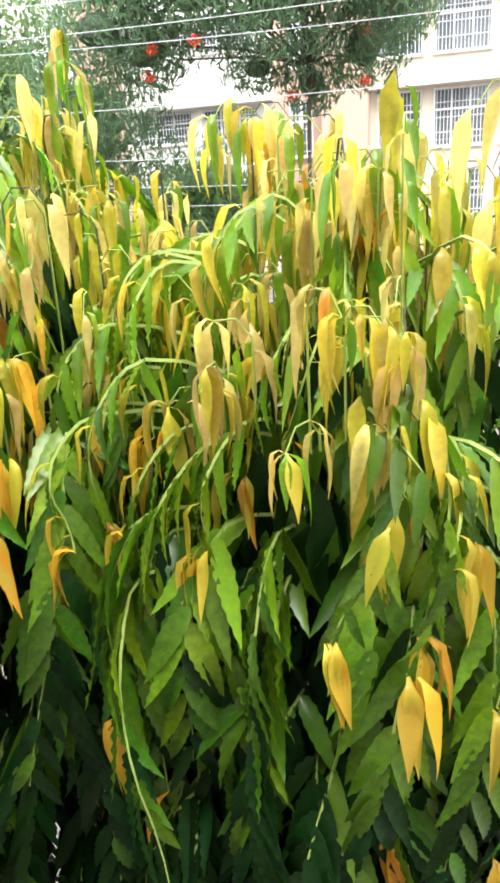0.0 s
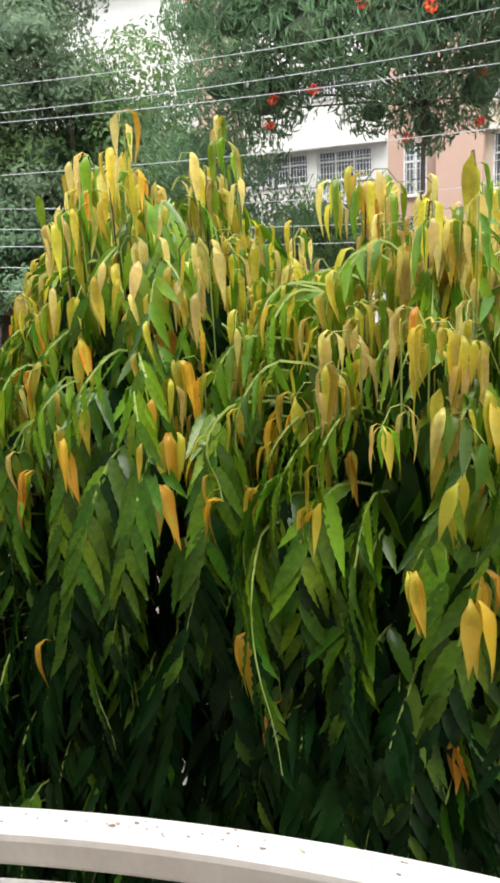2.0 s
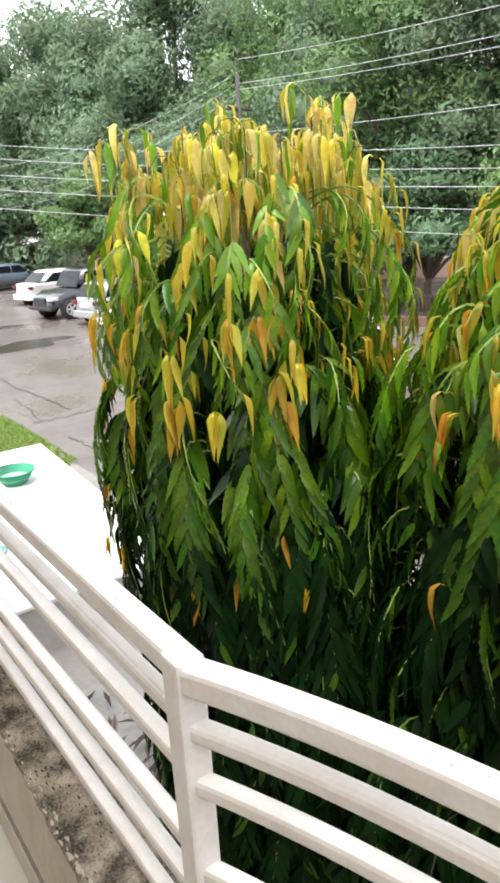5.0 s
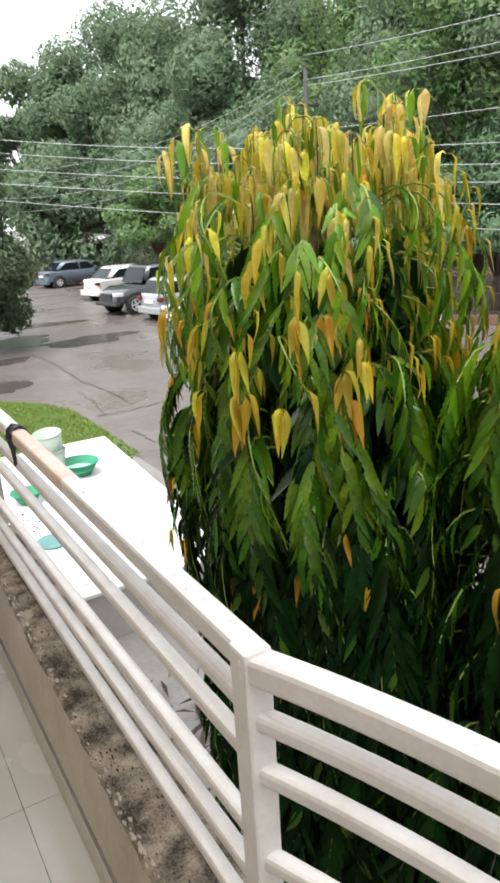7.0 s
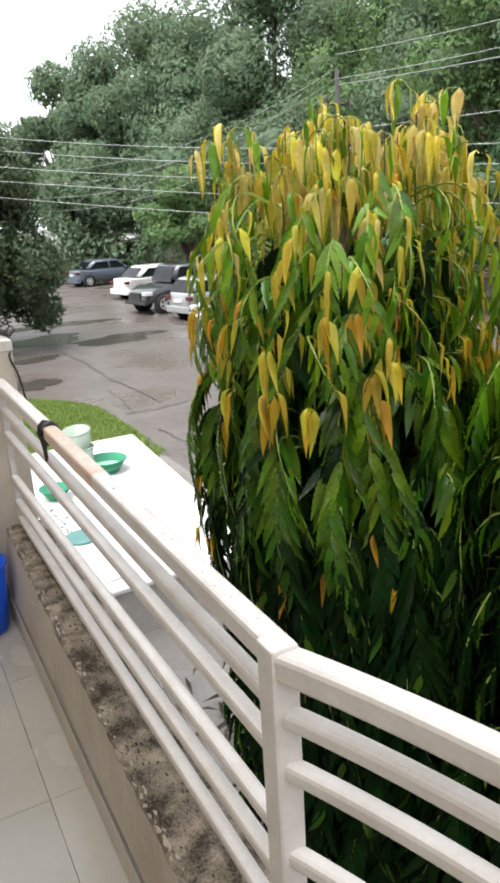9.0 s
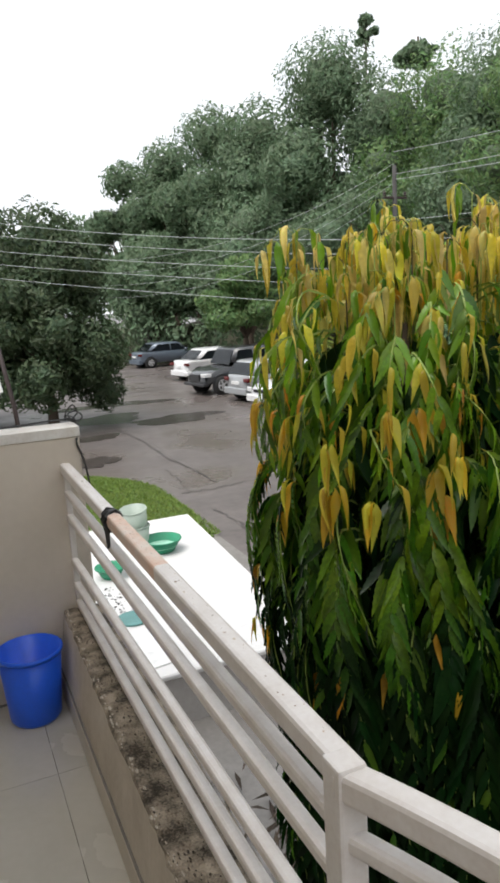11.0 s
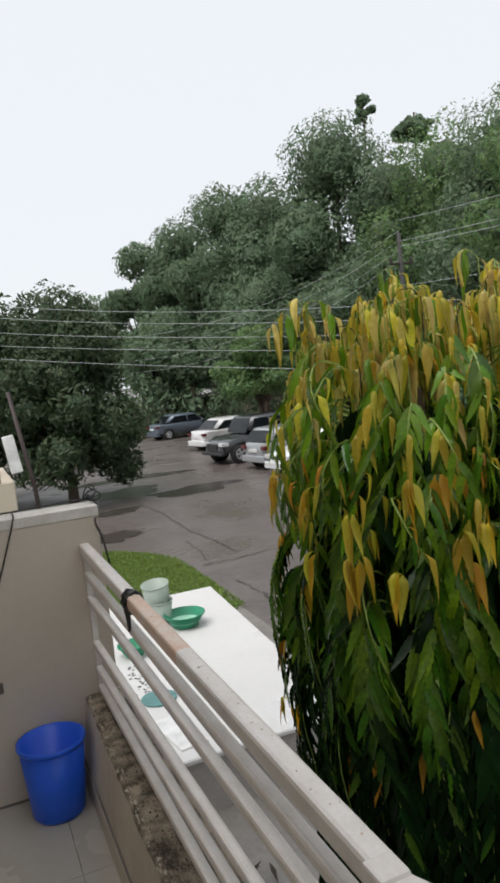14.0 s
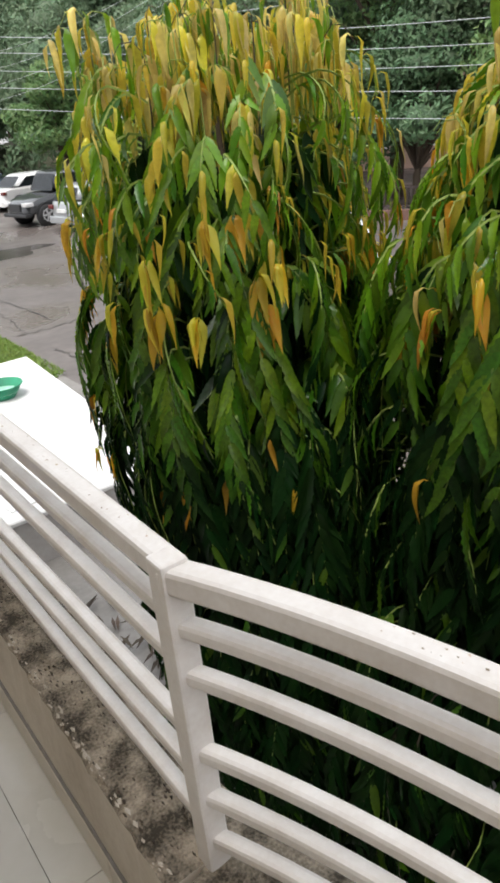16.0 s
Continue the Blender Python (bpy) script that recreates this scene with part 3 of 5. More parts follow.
def mast_tree(at, top, radius, seed, shoots, label, shoulder=0.86, base=0.72, big=1.0, drift=(0, 0), dome=0.62, rise=0.0, jag=1.0, inner=2600, leaders=117, shade=0.0):
    """A columnar tree: hanging shoots with two rows of leaves all round, limp pale new leaves at the tips and on the crown."""
    rnd = random.Random(seed)
    t = thing("mast_tree", label, "tree", (at[0], at[1], GROUND), group="mast trees beside the balcony")
    h = top - GROUND
    bm = bmesh.new()
    tube(bm, [(0.02 * math.sin(i), 0.02 * math.cos(i * 1.7), h * 0.93 * i / 8) for i in range(9)], 0.075, 0.012, 8)
    part("trunk", bm, BARK, t, smooth=True)
    twig, dark = bmesh.new(), bmesh.new()
    leaves = []                                     # (matrix, kind, variant, colour)

    def prof(z):
        """Column radius at height z above the ground."""
        k = z / h
        r = radius * (base + (1 - base) * math.sin(min(1, k / 0.8) * math.pi / 2) ** 2)
        if k > shoulder:
            r *= max(0.05, 1 - ((k - shoulder) / (1 - shoulder)) ** 1.8) ** 0.6
        return r

    def put(p, d, nrm, ln, g, c):
        x = d.normalized()
        ln *= big
        y = nrm.cross(x)
        y = y.normalized() if y.length > 1e-4 else x.orthogonal().normalized()
        z = x.cross(y)
        m = Matrix((x, y, z)).transposed().to_4x4()
        leaves.append((Matrix.Translation(p) @ m @ Matrix.Diagonal((ln, ln * rnd.uniform(0.9, 1.15), ln, 1)), g, rnd.randrange(3), c))

    lump = [rnd.uniform(0, 6.28) for _ in range(6)]
    face = Vector((-0.3 - at[0], -0.6 - at[1], 0)).normalized()

    def young(p, out, side, n, size, warm):
        """A bunch of limp new leaves, hanging close together."""
        for j in range(n):
            d = Vector((0, 0, -1)) + out * rnd.uniform(-0.05, 0.16) + side * rnd.uniform(-0.22, 0.22)
            put(p + side * rnd.uniform(-0.012, 0.012), d, out + side * rnd.uniform(-0.7, 0.7), size * rnd.uniform(0.78, 1.15), 1, 4 if rnd.random() < warm else 3)

    def bend(p):
        sh = max(0.0, 0.75 - p.z / h)
        return p + Vector((drift[0] * sh, drift[1] * sh, 0))

    # old leaves fill the inside of the column, its shade painted as dark green
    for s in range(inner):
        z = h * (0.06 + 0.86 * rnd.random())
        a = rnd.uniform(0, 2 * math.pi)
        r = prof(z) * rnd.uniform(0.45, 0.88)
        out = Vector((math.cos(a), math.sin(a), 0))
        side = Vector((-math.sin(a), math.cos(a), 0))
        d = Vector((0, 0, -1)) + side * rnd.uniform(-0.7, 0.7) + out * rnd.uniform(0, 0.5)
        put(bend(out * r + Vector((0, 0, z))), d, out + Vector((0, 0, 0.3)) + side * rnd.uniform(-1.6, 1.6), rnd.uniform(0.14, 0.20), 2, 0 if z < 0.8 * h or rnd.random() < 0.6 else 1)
    # fronds: an arching stem with two even rows of leaves, like a fish bone
    for s in range(shoots):
        k = 0.14 + 0.85 * ((s * 0.7548777) % 1.0) ** 0.85 + rnd.uniform(-0.02, 0.02)
        a = s * 0.5698403 * 2 * math.pi + rnd.uniform(-0.35, 0.35)
        zt = h * k
        out = Vector((math.cos(a), math.sin(a), 0))
        side = Vector((-math.sin(a), math.cos(a), 0))
        back = out.dot(face) < -0.25
        r = prof(zt) * (1 + 0.09 * math.sin(3 * a + lump[0] + zt * 2) + 0.07 * math.sin(5 * a + lump[1] - zt * 3)) * rnd.uniform(0.82, 1.06)
        if k > 0.82 and rnd.random() < 0.22:              # fill the middle of the crown
            r *= rnd.uniform(0.15, 0.75)
        up = rnd.uniform(0.10, 0.24)
        ln = rnd.uniform(0.38, 0.70) if k < 0.84 else rnd.uniform(0.20, 0.36)
        sway = rnd.uniform(-0.16, 0.16)
        turn = rnd.uniform(-0.55, 0.55) if rnd.random() < 0.68 else rnd.choice((-1, 1)) * rnd.uniform(0.8, 1.45)   # the frond's blade is turned about its stem
        fs = side * math.cos(turn) + out * math.sin(turn)
        fn = out * math.cos(turn) - side * math.sin(turn)
        pts = []
        for i in range(15):
            u = i / 14
            if u < 0.3:
                q = u / 0.3
                p = out * (r * (0.35 + 0.65 * q)) + Vector((0, 0, zt - up * (1 - q) ** 2))
            else:
                q = (u - 0.3) / 0.7
                p = out * (r + 0.10 * math.sin(min(1.0, q * 1.2) * 2.2)) + side * (sway * q) + Vector((0, 0, zt - ln * q ** 1.35))
            pts.append(bend(p))
        tube(twig if k > 0.5 or rnd.random() < 0.5 else dark, pts[2:], 0.0042, 0.0016, 3)
        n = int(ln / 0.032) + 5
        lop = rnd.uniform(0.75, 1.0)                      # how far the rows open
        base_size = (rnd.uniform(0.135, 0.18) if k < 0.84 else rnd.uniform(0.10, 0.14))
        for j in range(n):
            if rnd.random() < 0.05:
                continue
            u = 0.22 + 0.775 * (j + 0.25 * rnd.random()) / n
            i = min(13, int(u * 14))
            p = pts[i].lerp(pts[i + 1], u * 14 - i)
            ax = (pts[i + 1] - pts[i]).normalized()
            sg = 1 if j % 2 else -1
            d = fs * (sg * 0.58 * lop * rnd.uniform(0.85, 1.1)) + ax * 0.6 + Vector((0, 0, -0.55)) + fn * rnd.uniform(0.0, 0.16)
            nrm = fn + Vector((0, 0, 0.35)) + fs * (sg * 0.18) + Vector((rnd.uniform(-0.14, 0.14), rnd.uniform(-0.14, 0.14), 0))
            x = rnd.random()
            # Leaf colour steps darker down the column, standing in for shade there.
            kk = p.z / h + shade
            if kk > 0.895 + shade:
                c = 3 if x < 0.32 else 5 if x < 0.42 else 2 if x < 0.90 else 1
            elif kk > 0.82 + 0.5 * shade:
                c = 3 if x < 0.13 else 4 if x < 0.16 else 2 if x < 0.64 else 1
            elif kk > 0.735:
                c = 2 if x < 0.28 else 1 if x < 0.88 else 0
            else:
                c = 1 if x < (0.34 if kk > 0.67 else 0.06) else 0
            g = 1 if c >= 3 else 2 if back else 0
            size = base_size * (0.72 + 0.28 * math.sin(math.pi * min(1.0, 0.15 + u))) if g != 1 else rnd.uniform(0.10, 0.15)
            if g == 1:
                d = Vector((0, 0, -1)) + out * rnd.uniform(-0.1, 0.25) + side * rnd.uniform(-0.25, 0.25)
            put(p, d, nrm, size, g, c)
        zend = pts[-1].z / h
        if k > 0.88:
            if rnd.random() < 0.6:
                young(pts[-1], out, side, rnd.randint(3, 5), 0.145, 0.25)
        elif zend > 0.70 and rnd.random() < 0.7:
            young(pts[-1], out, side, rnd.randint(3, 6), 0.16, 0.6)
        elif zend > 0.60 and rnd.random() < 0.35:
            young(pts[-1], out, side, rnd.randint(1, 3), 0.14, 0.9)
    # upright leaders on the crown, with limp pale leaves hanging from their bent tips
    groups = [(i * 2.4 + rnd.uniform(-0.4, 0.4), math.sqrt((i + 0.4) / 13) * 0.95, rnd.uniform(-0.16, 0.20) * jag) for i in range(13)]
    for s in range(leaders):
        ga, gq, lift = groups[s % 13]
        a, q = ga + rnd.gauss(0, 0.12 / max(0.25, gq)), min(0.97, abs(gq + rnd.gauss(0, 0.08)))
        r = radius * q
        zb = h * (shoulder - 0.025) + h * (1 - shoulder) * dome * (1 - q ** 3) - 0.03 + rise
        zt = zb + (rnd.uniform(0.02, 0.26) + lift) * (1.15 - 0.3 * q)
        out = Vector((math.cos(a), math.sin(a), 0))
        b = out * r
        way = Vector((rnd.uniform(-1, 1), rnd.uniform(-1, 1), 0)).normalized()
        pts = [b + Vector((0, 0, zb - 0.05)), b + Vector((0, 0, (zb + zt) / 2)), b + Vector((0, 0, zt)), b + way * 0.025 + Vector((0, 0, zt + 0.03)), b + way * 0.06 + Vector((0, 0, zt + 0.028)), b + way * 0.085 + Vector((0, 0, zt - 0.005))]
        tube(dark if s % 4 == 0 else twig, pts, 0.0026, 0.0012, 4)
        for j in range(rnd.randint(6, 10)):
            u = rnd.random()
            p = pts[1].lerp(pts[2], 0.2 + u * 2.0) if u < 0.4 else pts[2 + rnd.randrange(4)]
            d = Vector((0, 0, -1)) + Vector((rnd.uniform(-0.35, 0.35), rnd.uniform(-0.35, 0.35), 0)) * (0.5 if u < 0.4 else 0.25)
            x = rnd.random()
            put(p, d, Vector((rnd.uniform(-1, 1), rnd.uniform(-1, 1), 0.2)), rnd.uniform(0.085, 0.17), 1, 5 if x < 0.46 else 3 if x < 0.74 else 4 if x < 0.78 else 2)
    part("twig", twig, TWIG, t)["kind"] = "stuff"
    part("dark_twig", dark, TWIG_DARK, t)["kind"] = "stuff"
    # the leaves towards the balcony are parts of their own, the rest one mesh
    order = sorted(range(len(leaves)), key=lambda i: -(leaves[i][0].translation.dot(face) - 0.35 * abs(leaves[i][0].translation.z - h * 0.78)))
    near = set(order[:300])
    for i in near:
        m, g, k, c = leaves[i]
        ob = new("leaf", LEAF_DATA[(g, k, c)])
        ob.parent = t
        ob.matrix_local = m
    V, F, M, base = [], [], [], 0
    for i, (m, g, k, c) in enumerate(leaves):
        if i in near:
            continue
        v, f = KINDS[g][k]
        a = np.array(m)
        V.append(v @ a[:3, :3].T + a[:3, 3])
        F += [tuple(base + q for q in fc) for fc in f]
        M += [c] * len(f)
        base += len(v)
    me = bpy.data.meshes.new("foliage")
    me.from_pydata(np.concatenate(V).tolist(), [], F)
    me.polygons.foreach_set("material_index", M)
    me.polygons.foreach_set("use_smooth", [True] * len(F))
    ob = link("foliage", me, LEAF_JOIN, t)
    ob["kind"] = "stuff"
    return t


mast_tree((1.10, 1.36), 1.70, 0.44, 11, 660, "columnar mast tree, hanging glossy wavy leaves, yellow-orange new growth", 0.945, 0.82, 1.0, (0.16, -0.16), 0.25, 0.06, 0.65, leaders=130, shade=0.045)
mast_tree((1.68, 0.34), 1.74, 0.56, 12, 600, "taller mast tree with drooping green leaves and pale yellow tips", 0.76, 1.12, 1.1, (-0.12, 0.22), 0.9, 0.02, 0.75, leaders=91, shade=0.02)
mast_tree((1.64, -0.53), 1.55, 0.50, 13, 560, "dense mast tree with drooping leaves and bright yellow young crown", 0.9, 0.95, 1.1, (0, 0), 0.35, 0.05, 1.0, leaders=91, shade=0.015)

# ---- trees farther off ----
def crown_mesh(lobes, n, size, seed, shape=0, hang=0.3):
    """Many small bent leaf clumps over uneven lobes: (x, y, z, rx, ry, rz) each."""
    rng = np.random.default_rng(seed)
    lob = np.array(lobes, float)
    vol = (lob[:, 3] * lob[:, 4] * lob[:, 5]) ** (2 / 3)
    pick = rng.choice(len(lob), n, p=vol / vol.sum())
    d = rng.normal(size=(n, 3))
    d /= np.linalg.norm(d, axis=1)[:, None]
    rad = 1.02 - np.abs(rng.normal(0, 0.19, n))
    # uneven shell
    rad *= 1 + 0.12 * np.sin(d[:, 0] * 5 + pick) * np.sin(d[:, 1] * 6 + 2 * pick) + 0.07 * np.sin(d[:, 2] * 9 + d[:, 0] * 7 + pick)
    p = lob[pick, :3] + d * lob[pick, 3:] * rad[:, None]
    nrm = d + rng.normal(0, 0.33, (n, 3)) + [0, 0, 0.2]
    nrm /= np.linalg.norm(nrm, axis=1)[:, None]
    x = np.cross(nrm, rng.normal(size=(n, 3)))
    x[:, 2] -= hang if shape == 0 else 0.9
    x /= np.linalg.norm(x, axis=1)[:, None]
    y = np.cross(nrm, x)
    s = size * rng.uniform(0.5, 1.3, n)[:, None]
    wd = 0.45 if shape == 0 else 0.22
    v = np.stack([p - x * s, p - y * s * wd + nrm * s * 0.1, p + x * s - nrm * s * 0.25, p + y * s * wd + nrm * s * 0.1], 1).reshape(-1, 3)
    f = np.arange(4 * n).reshape(n, 4)
    tri = np.concatenate([f[:, [0, 1, 2]], f[:, [0, 2, 3]]])
    me = bpy.data.meshes.new("crown")
    me.from_pydata(v.tolist(), [], tri.tolist())
    return me


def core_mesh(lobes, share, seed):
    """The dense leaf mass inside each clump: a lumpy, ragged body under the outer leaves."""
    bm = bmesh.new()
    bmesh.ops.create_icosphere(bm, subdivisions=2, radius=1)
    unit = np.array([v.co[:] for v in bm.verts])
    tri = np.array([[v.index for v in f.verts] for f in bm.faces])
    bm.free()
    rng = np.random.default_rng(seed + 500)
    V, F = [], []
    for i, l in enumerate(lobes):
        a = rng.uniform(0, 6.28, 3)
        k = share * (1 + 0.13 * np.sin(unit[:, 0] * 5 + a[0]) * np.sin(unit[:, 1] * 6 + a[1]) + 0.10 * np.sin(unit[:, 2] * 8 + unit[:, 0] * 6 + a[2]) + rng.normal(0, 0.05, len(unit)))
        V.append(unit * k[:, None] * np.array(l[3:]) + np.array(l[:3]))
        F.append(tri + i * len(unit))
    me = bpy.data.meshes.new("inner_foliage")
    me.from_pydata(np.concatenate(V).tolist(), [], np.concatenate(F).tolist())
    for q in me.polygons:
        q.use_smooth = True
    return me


def far_tree(at, height, spread, seed, leaf, n, size, label, low=0.25, name="tree", group="", shape=0, lobes=11, lean=0.0, flowers=0, squat=1.0, girth=1.0, skirt=0, core=0.5, crown=0, clumps=()):
    rnd = random.Random(seed)
    t = thing(name, label, "tree", (at[0], at[1], GROUND), group=group)
    fork = height * max(low, 0.18)
    bm = bmesh.new()
    tr = (0.018 * height + 0.06) * girth
    tube(bm, [(lean * 0.2 * i, 0.05 * math.sin(i * 2 + seed), fork * 1.1 * i / 4) for i in range(5)], tr, tr * 0.6, 8)
    lob = []
    lobes = 0 if clumps else int(lobes * 1.7)
    for x, y, z, r in clumps:
        lob.append((x, y, z, r * rnd.uniform(0.9, 1.15), r * rnd.uniform(0.9, 1.15), r * rnd.uniform(0.72, 0.9)))
        tube(bm, [(0, 0, fork), (x * 0.35, y * 0.35, fork + (z - fork) * 0.5), (x * 0.8, y * 0.8, z - r * 0.2), (x, y, z)], tr * 0.5, tr * 0.1, 6)
    for i in range(lobes):
        a = i * 2.4 + rnd.uniform(-0.5, 0.5)
        q = math.sqrt((i + 0.3) / lobes)
        z = max(fork, crown) + (height - max(fork, crown)) * (0.22 + 0.62 * rnd.random() * (1.1 - 0.5 * q))
        r = spread * rnd.uniform(0.24, 0.42)
        c = (math.cos(a) * spread * q * 0.68, math.sin(a) * spread * q * 0.68, z)
        lob.append((*c, r, r, min(r * 0.62 * squat, (height - z) * 1.0 + 0.2)))
        mid = Vector((c[0] * 0.35, c[1] * 0.35, fork + (z - fork) * 0.55))
        tube(bm, [(lean * 0.8, 0, fork * 1.0), mid, c], tr * 0.5, tr * 0.08, 6)
    for i in range(skirt):
        a = i * 2.4 + rnd.uniform(-0.4, 0.4)
        q = spread * rnd.uniform(0.35, 0.75)
        lob.append((math.cos(a) * q, math.sin(a) * q, rnd.uniform(0.9, fork + 0.8), spread * 0.3, spread * 0.3, spread * 0.26))
    if not clumps:
        lob.append((0, 0, height - spread * 0.45, spread * 0.52, spread * 0.52, spread * 0.45))
    part("trunk", bm, BARK, t, smooth=True)
    ob = link("crown", crown_mesh(lob, n, size, seed, shape), leaf, t)
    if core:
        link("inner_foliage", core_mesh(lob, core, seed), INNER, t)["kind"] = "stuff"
    ob["kind"] = "stuff"
    for i in range(flowers):
        l = lob[rnd.randrange(len(lob))]
        d = Vector((rnd.gauss(-0.8, 0.6), rnd.gauss(0, 0.7), rnd.gauss(0.1, 0.6))).normalized()
        c = (l[0] + d.x * l[3], l[1] + d.y * l[4], l[2] + d.z * l[5])
        link("blossom", crown_mesh([(*c, 0.13, 0.13, 0.10)], 40, 0.05, i + seed), FLOWER, t, "bunch of red blossom")
    return t


def polar(az, d, eye=(-0.38, -0.7)):
    return eye[0] + d * math.sin(radians(az)), eye[1] + d * math.cos(radians(az))


LINE = "tall trees beyond the parked cars"
for az, d, top_el, spread, leaf, n, seed in (
        (5.0, 75, 6.4, 7.0, FAR_LEAF, 6000, 19), (10.5, 70, 7.6, 5.6, FAR_LEAF, 7000, 20), (14.9, 60, 11.0, 3.4, FAR_LEAF, 8000, 21), (18.3, 55, 12.4, 4.4, FAR_LEAF, 11000, 22),
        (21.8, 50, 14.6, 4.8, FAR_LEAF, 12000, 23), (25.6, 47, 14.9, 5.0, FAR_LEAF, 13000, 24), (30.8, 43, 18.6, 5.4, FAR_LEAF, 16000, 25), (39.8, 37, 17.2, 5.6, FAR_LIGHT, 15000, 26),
        (35.2, 41, 16.2, 5.2, FAR_LEAF, 13000, 37), (44.5, 33, 18.5, 5.0, FAR_LEAF, 15000, 27), (24.0, 40, 8.5, 4.0, FAR_LEAF, 7000, 28), (33.0, 36, 9.5, 4.2, FAR_LEAF, 9000, 29), (16.5, 48, 6.0, 4.0, FAR_LEAF, 6000, 30)):
    x, y = polar(az, d)
    hgt = 1.5 + d * math.tan(radians(top_el)) - GROUND
    far_tree((x, y), hgt, spread, seed, leaf, int(n * 2.2), 0.0034 * d, "tall dense green street tree in the rain", low=0.14, group=LINE, lobes=15, squat=1.4)
for az, d, seed in ((20, 72, 51), (25.5, 70, 52), (31, 68, 53), (36, 62, 54), (41, 58, 55), (46, 50, 56), (52, 46, 57), (58, 44, 58)):
    x, y = polar(az, d)
    far_tree((x, y), 1.5 + d * math.tan(radians(9.5 if az < 40 else 15)) - GROUND, 5.2, seed, FAR_BLUE, 9000, 0.0045 * d, "dim green tree deep behind the others", low=0.1, group="deep background trees", lobes=9, squat=1.8, skirt=8)
x, y = polar(33.6, 46)
far_tree((x, y), 1.5 + 46 * math.tan(radians(19.6)) - GROUND, 0.75, 39, FAR_LEAF, 700, 0.2, "slender tree with a small tuft above the others", low=0.9, lobes=4, girth=0.2, core=0.3)
x, y = polar(37.3, 46)
far_tree((x, y), 1.5 + 46 * math.tan(radians(17.6)) - GROUND, 1.6, 40, FAR_LEAF, 1500, 0.2, "slender tree with a flat tuft above the others", low=0.92, lobes=6, squat=0.35, girth=0.25)
for az, d, top_el, spread, leaf, n, seed in (
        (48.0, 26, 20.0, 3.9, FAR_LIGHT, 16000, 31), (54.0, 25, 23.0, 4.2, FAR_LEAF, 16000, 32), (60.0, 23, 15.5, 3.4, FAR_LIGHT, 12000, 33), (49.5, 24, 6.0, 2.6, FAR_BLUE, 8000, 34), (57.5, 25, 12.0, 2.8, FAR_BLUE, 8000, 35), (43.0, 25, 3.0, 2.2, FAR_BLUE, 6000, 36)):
    x, y = polar(az, d)
    hgt = 1.5 + d * math.tan(radians(top_el)) - GROUND
    far_tree((x, y), hgt, spread, seed, leaf, int(n * 1.7), 0.10, "leafy green tree behind the iron fence", low=0.12, group="trees behind the fence", lobes=15, flowers=4 if seed == 33 else 0, squat=1.1, core=0 if seed == 33 else 0.5)
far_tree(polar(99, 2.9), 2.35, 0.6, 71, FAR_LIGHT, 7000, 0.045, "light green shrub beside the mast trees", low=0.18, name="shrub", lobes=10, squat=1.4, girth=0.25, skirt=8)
# flame trees before the apartment building
# hanging clumps of the flame tree: bearing and height as seen from the balcony, size, set forward or back
FLAME = []
for az_, el_, r_, back in ((67.7, 15.9, 1.42, -0.8), (66.2, 11.7, 0.95, -1.3), (69.4, 10.5, 0.95, -0.3), (72.6, 14.3, 1.49, -1.1), (78.7, 13.6, 1.63, -1.4), (82.7, 15.3, 1.63, -0.3), (76.9, 9.1, 0.75, 1.3), (80.7, 7.9, 0.79, 1.0), (84.3, 9.9, 1.08, 0.8), (86.6, 12.5, 0.95, -0.9), (88.5, 15.3, 1.08, 0.1), (74.0, 18.0, 1.63, -0.7), (80.4, 19.7, 2.03, -1.0), (86.5, 19.6, 2.03, -1.3), (71.0, 21.3, 2.03, -0.9), (64.1, 15.7, 0.81, 1.4), (77.4, 24.0, 2.17, 1.1), (84.2, 23.6, 2.03, 1.0)):
    fx, fy = polar(az_, 17 + back)
    ox, oy = polar(80.5, 17.5)
    FLAME.append((fx - ox, fy - oy, 1.5 + (17 + back) * math.tan(radians(el_)) - GROUND, r_))
far_tree(polar(80.5, 17.5), 10.6, 4.3, 41, FAR_BLUE, 40000, 0.12, "spreading flame tree with feathery leaves and red blossom", low=0.58, name="flame_tree", shape=1, flowers=18, girth=0.24, core=0.4, clumps=FLAME)
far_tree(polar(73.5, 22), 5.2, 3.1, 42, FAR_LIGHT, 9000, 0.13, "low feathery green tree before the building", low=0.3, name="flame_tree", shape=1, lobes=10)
far_tree(polar(64.0, 18), 7.4, 2.7, 43, FAR_BLUE, 6000, 0.12, "thin grey-green feathery tree", low=0.3, name="flame_tree", shape=1, lobes=9, flowers=2, core=0, girth=0.4)
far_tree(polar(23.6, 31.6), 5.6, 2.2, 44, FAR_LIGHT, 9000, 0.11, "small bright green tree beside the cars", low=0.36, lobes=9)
far_tree(polar(7.9, 22), 6.6, 2.45, 45, DARK_LEAF, 30000, 0.10, "dense dark green tree over the street", low=0.10, lobes=17, squat=1.5, skirt=9)
far_tree(polar(1.0, 24), 7.0, 3.2, 46, DARK_LEAF, 22000, 0.10, "dense dark green tree over the street", low=0.12, lobes=15, squat=1.5, skirt=9)
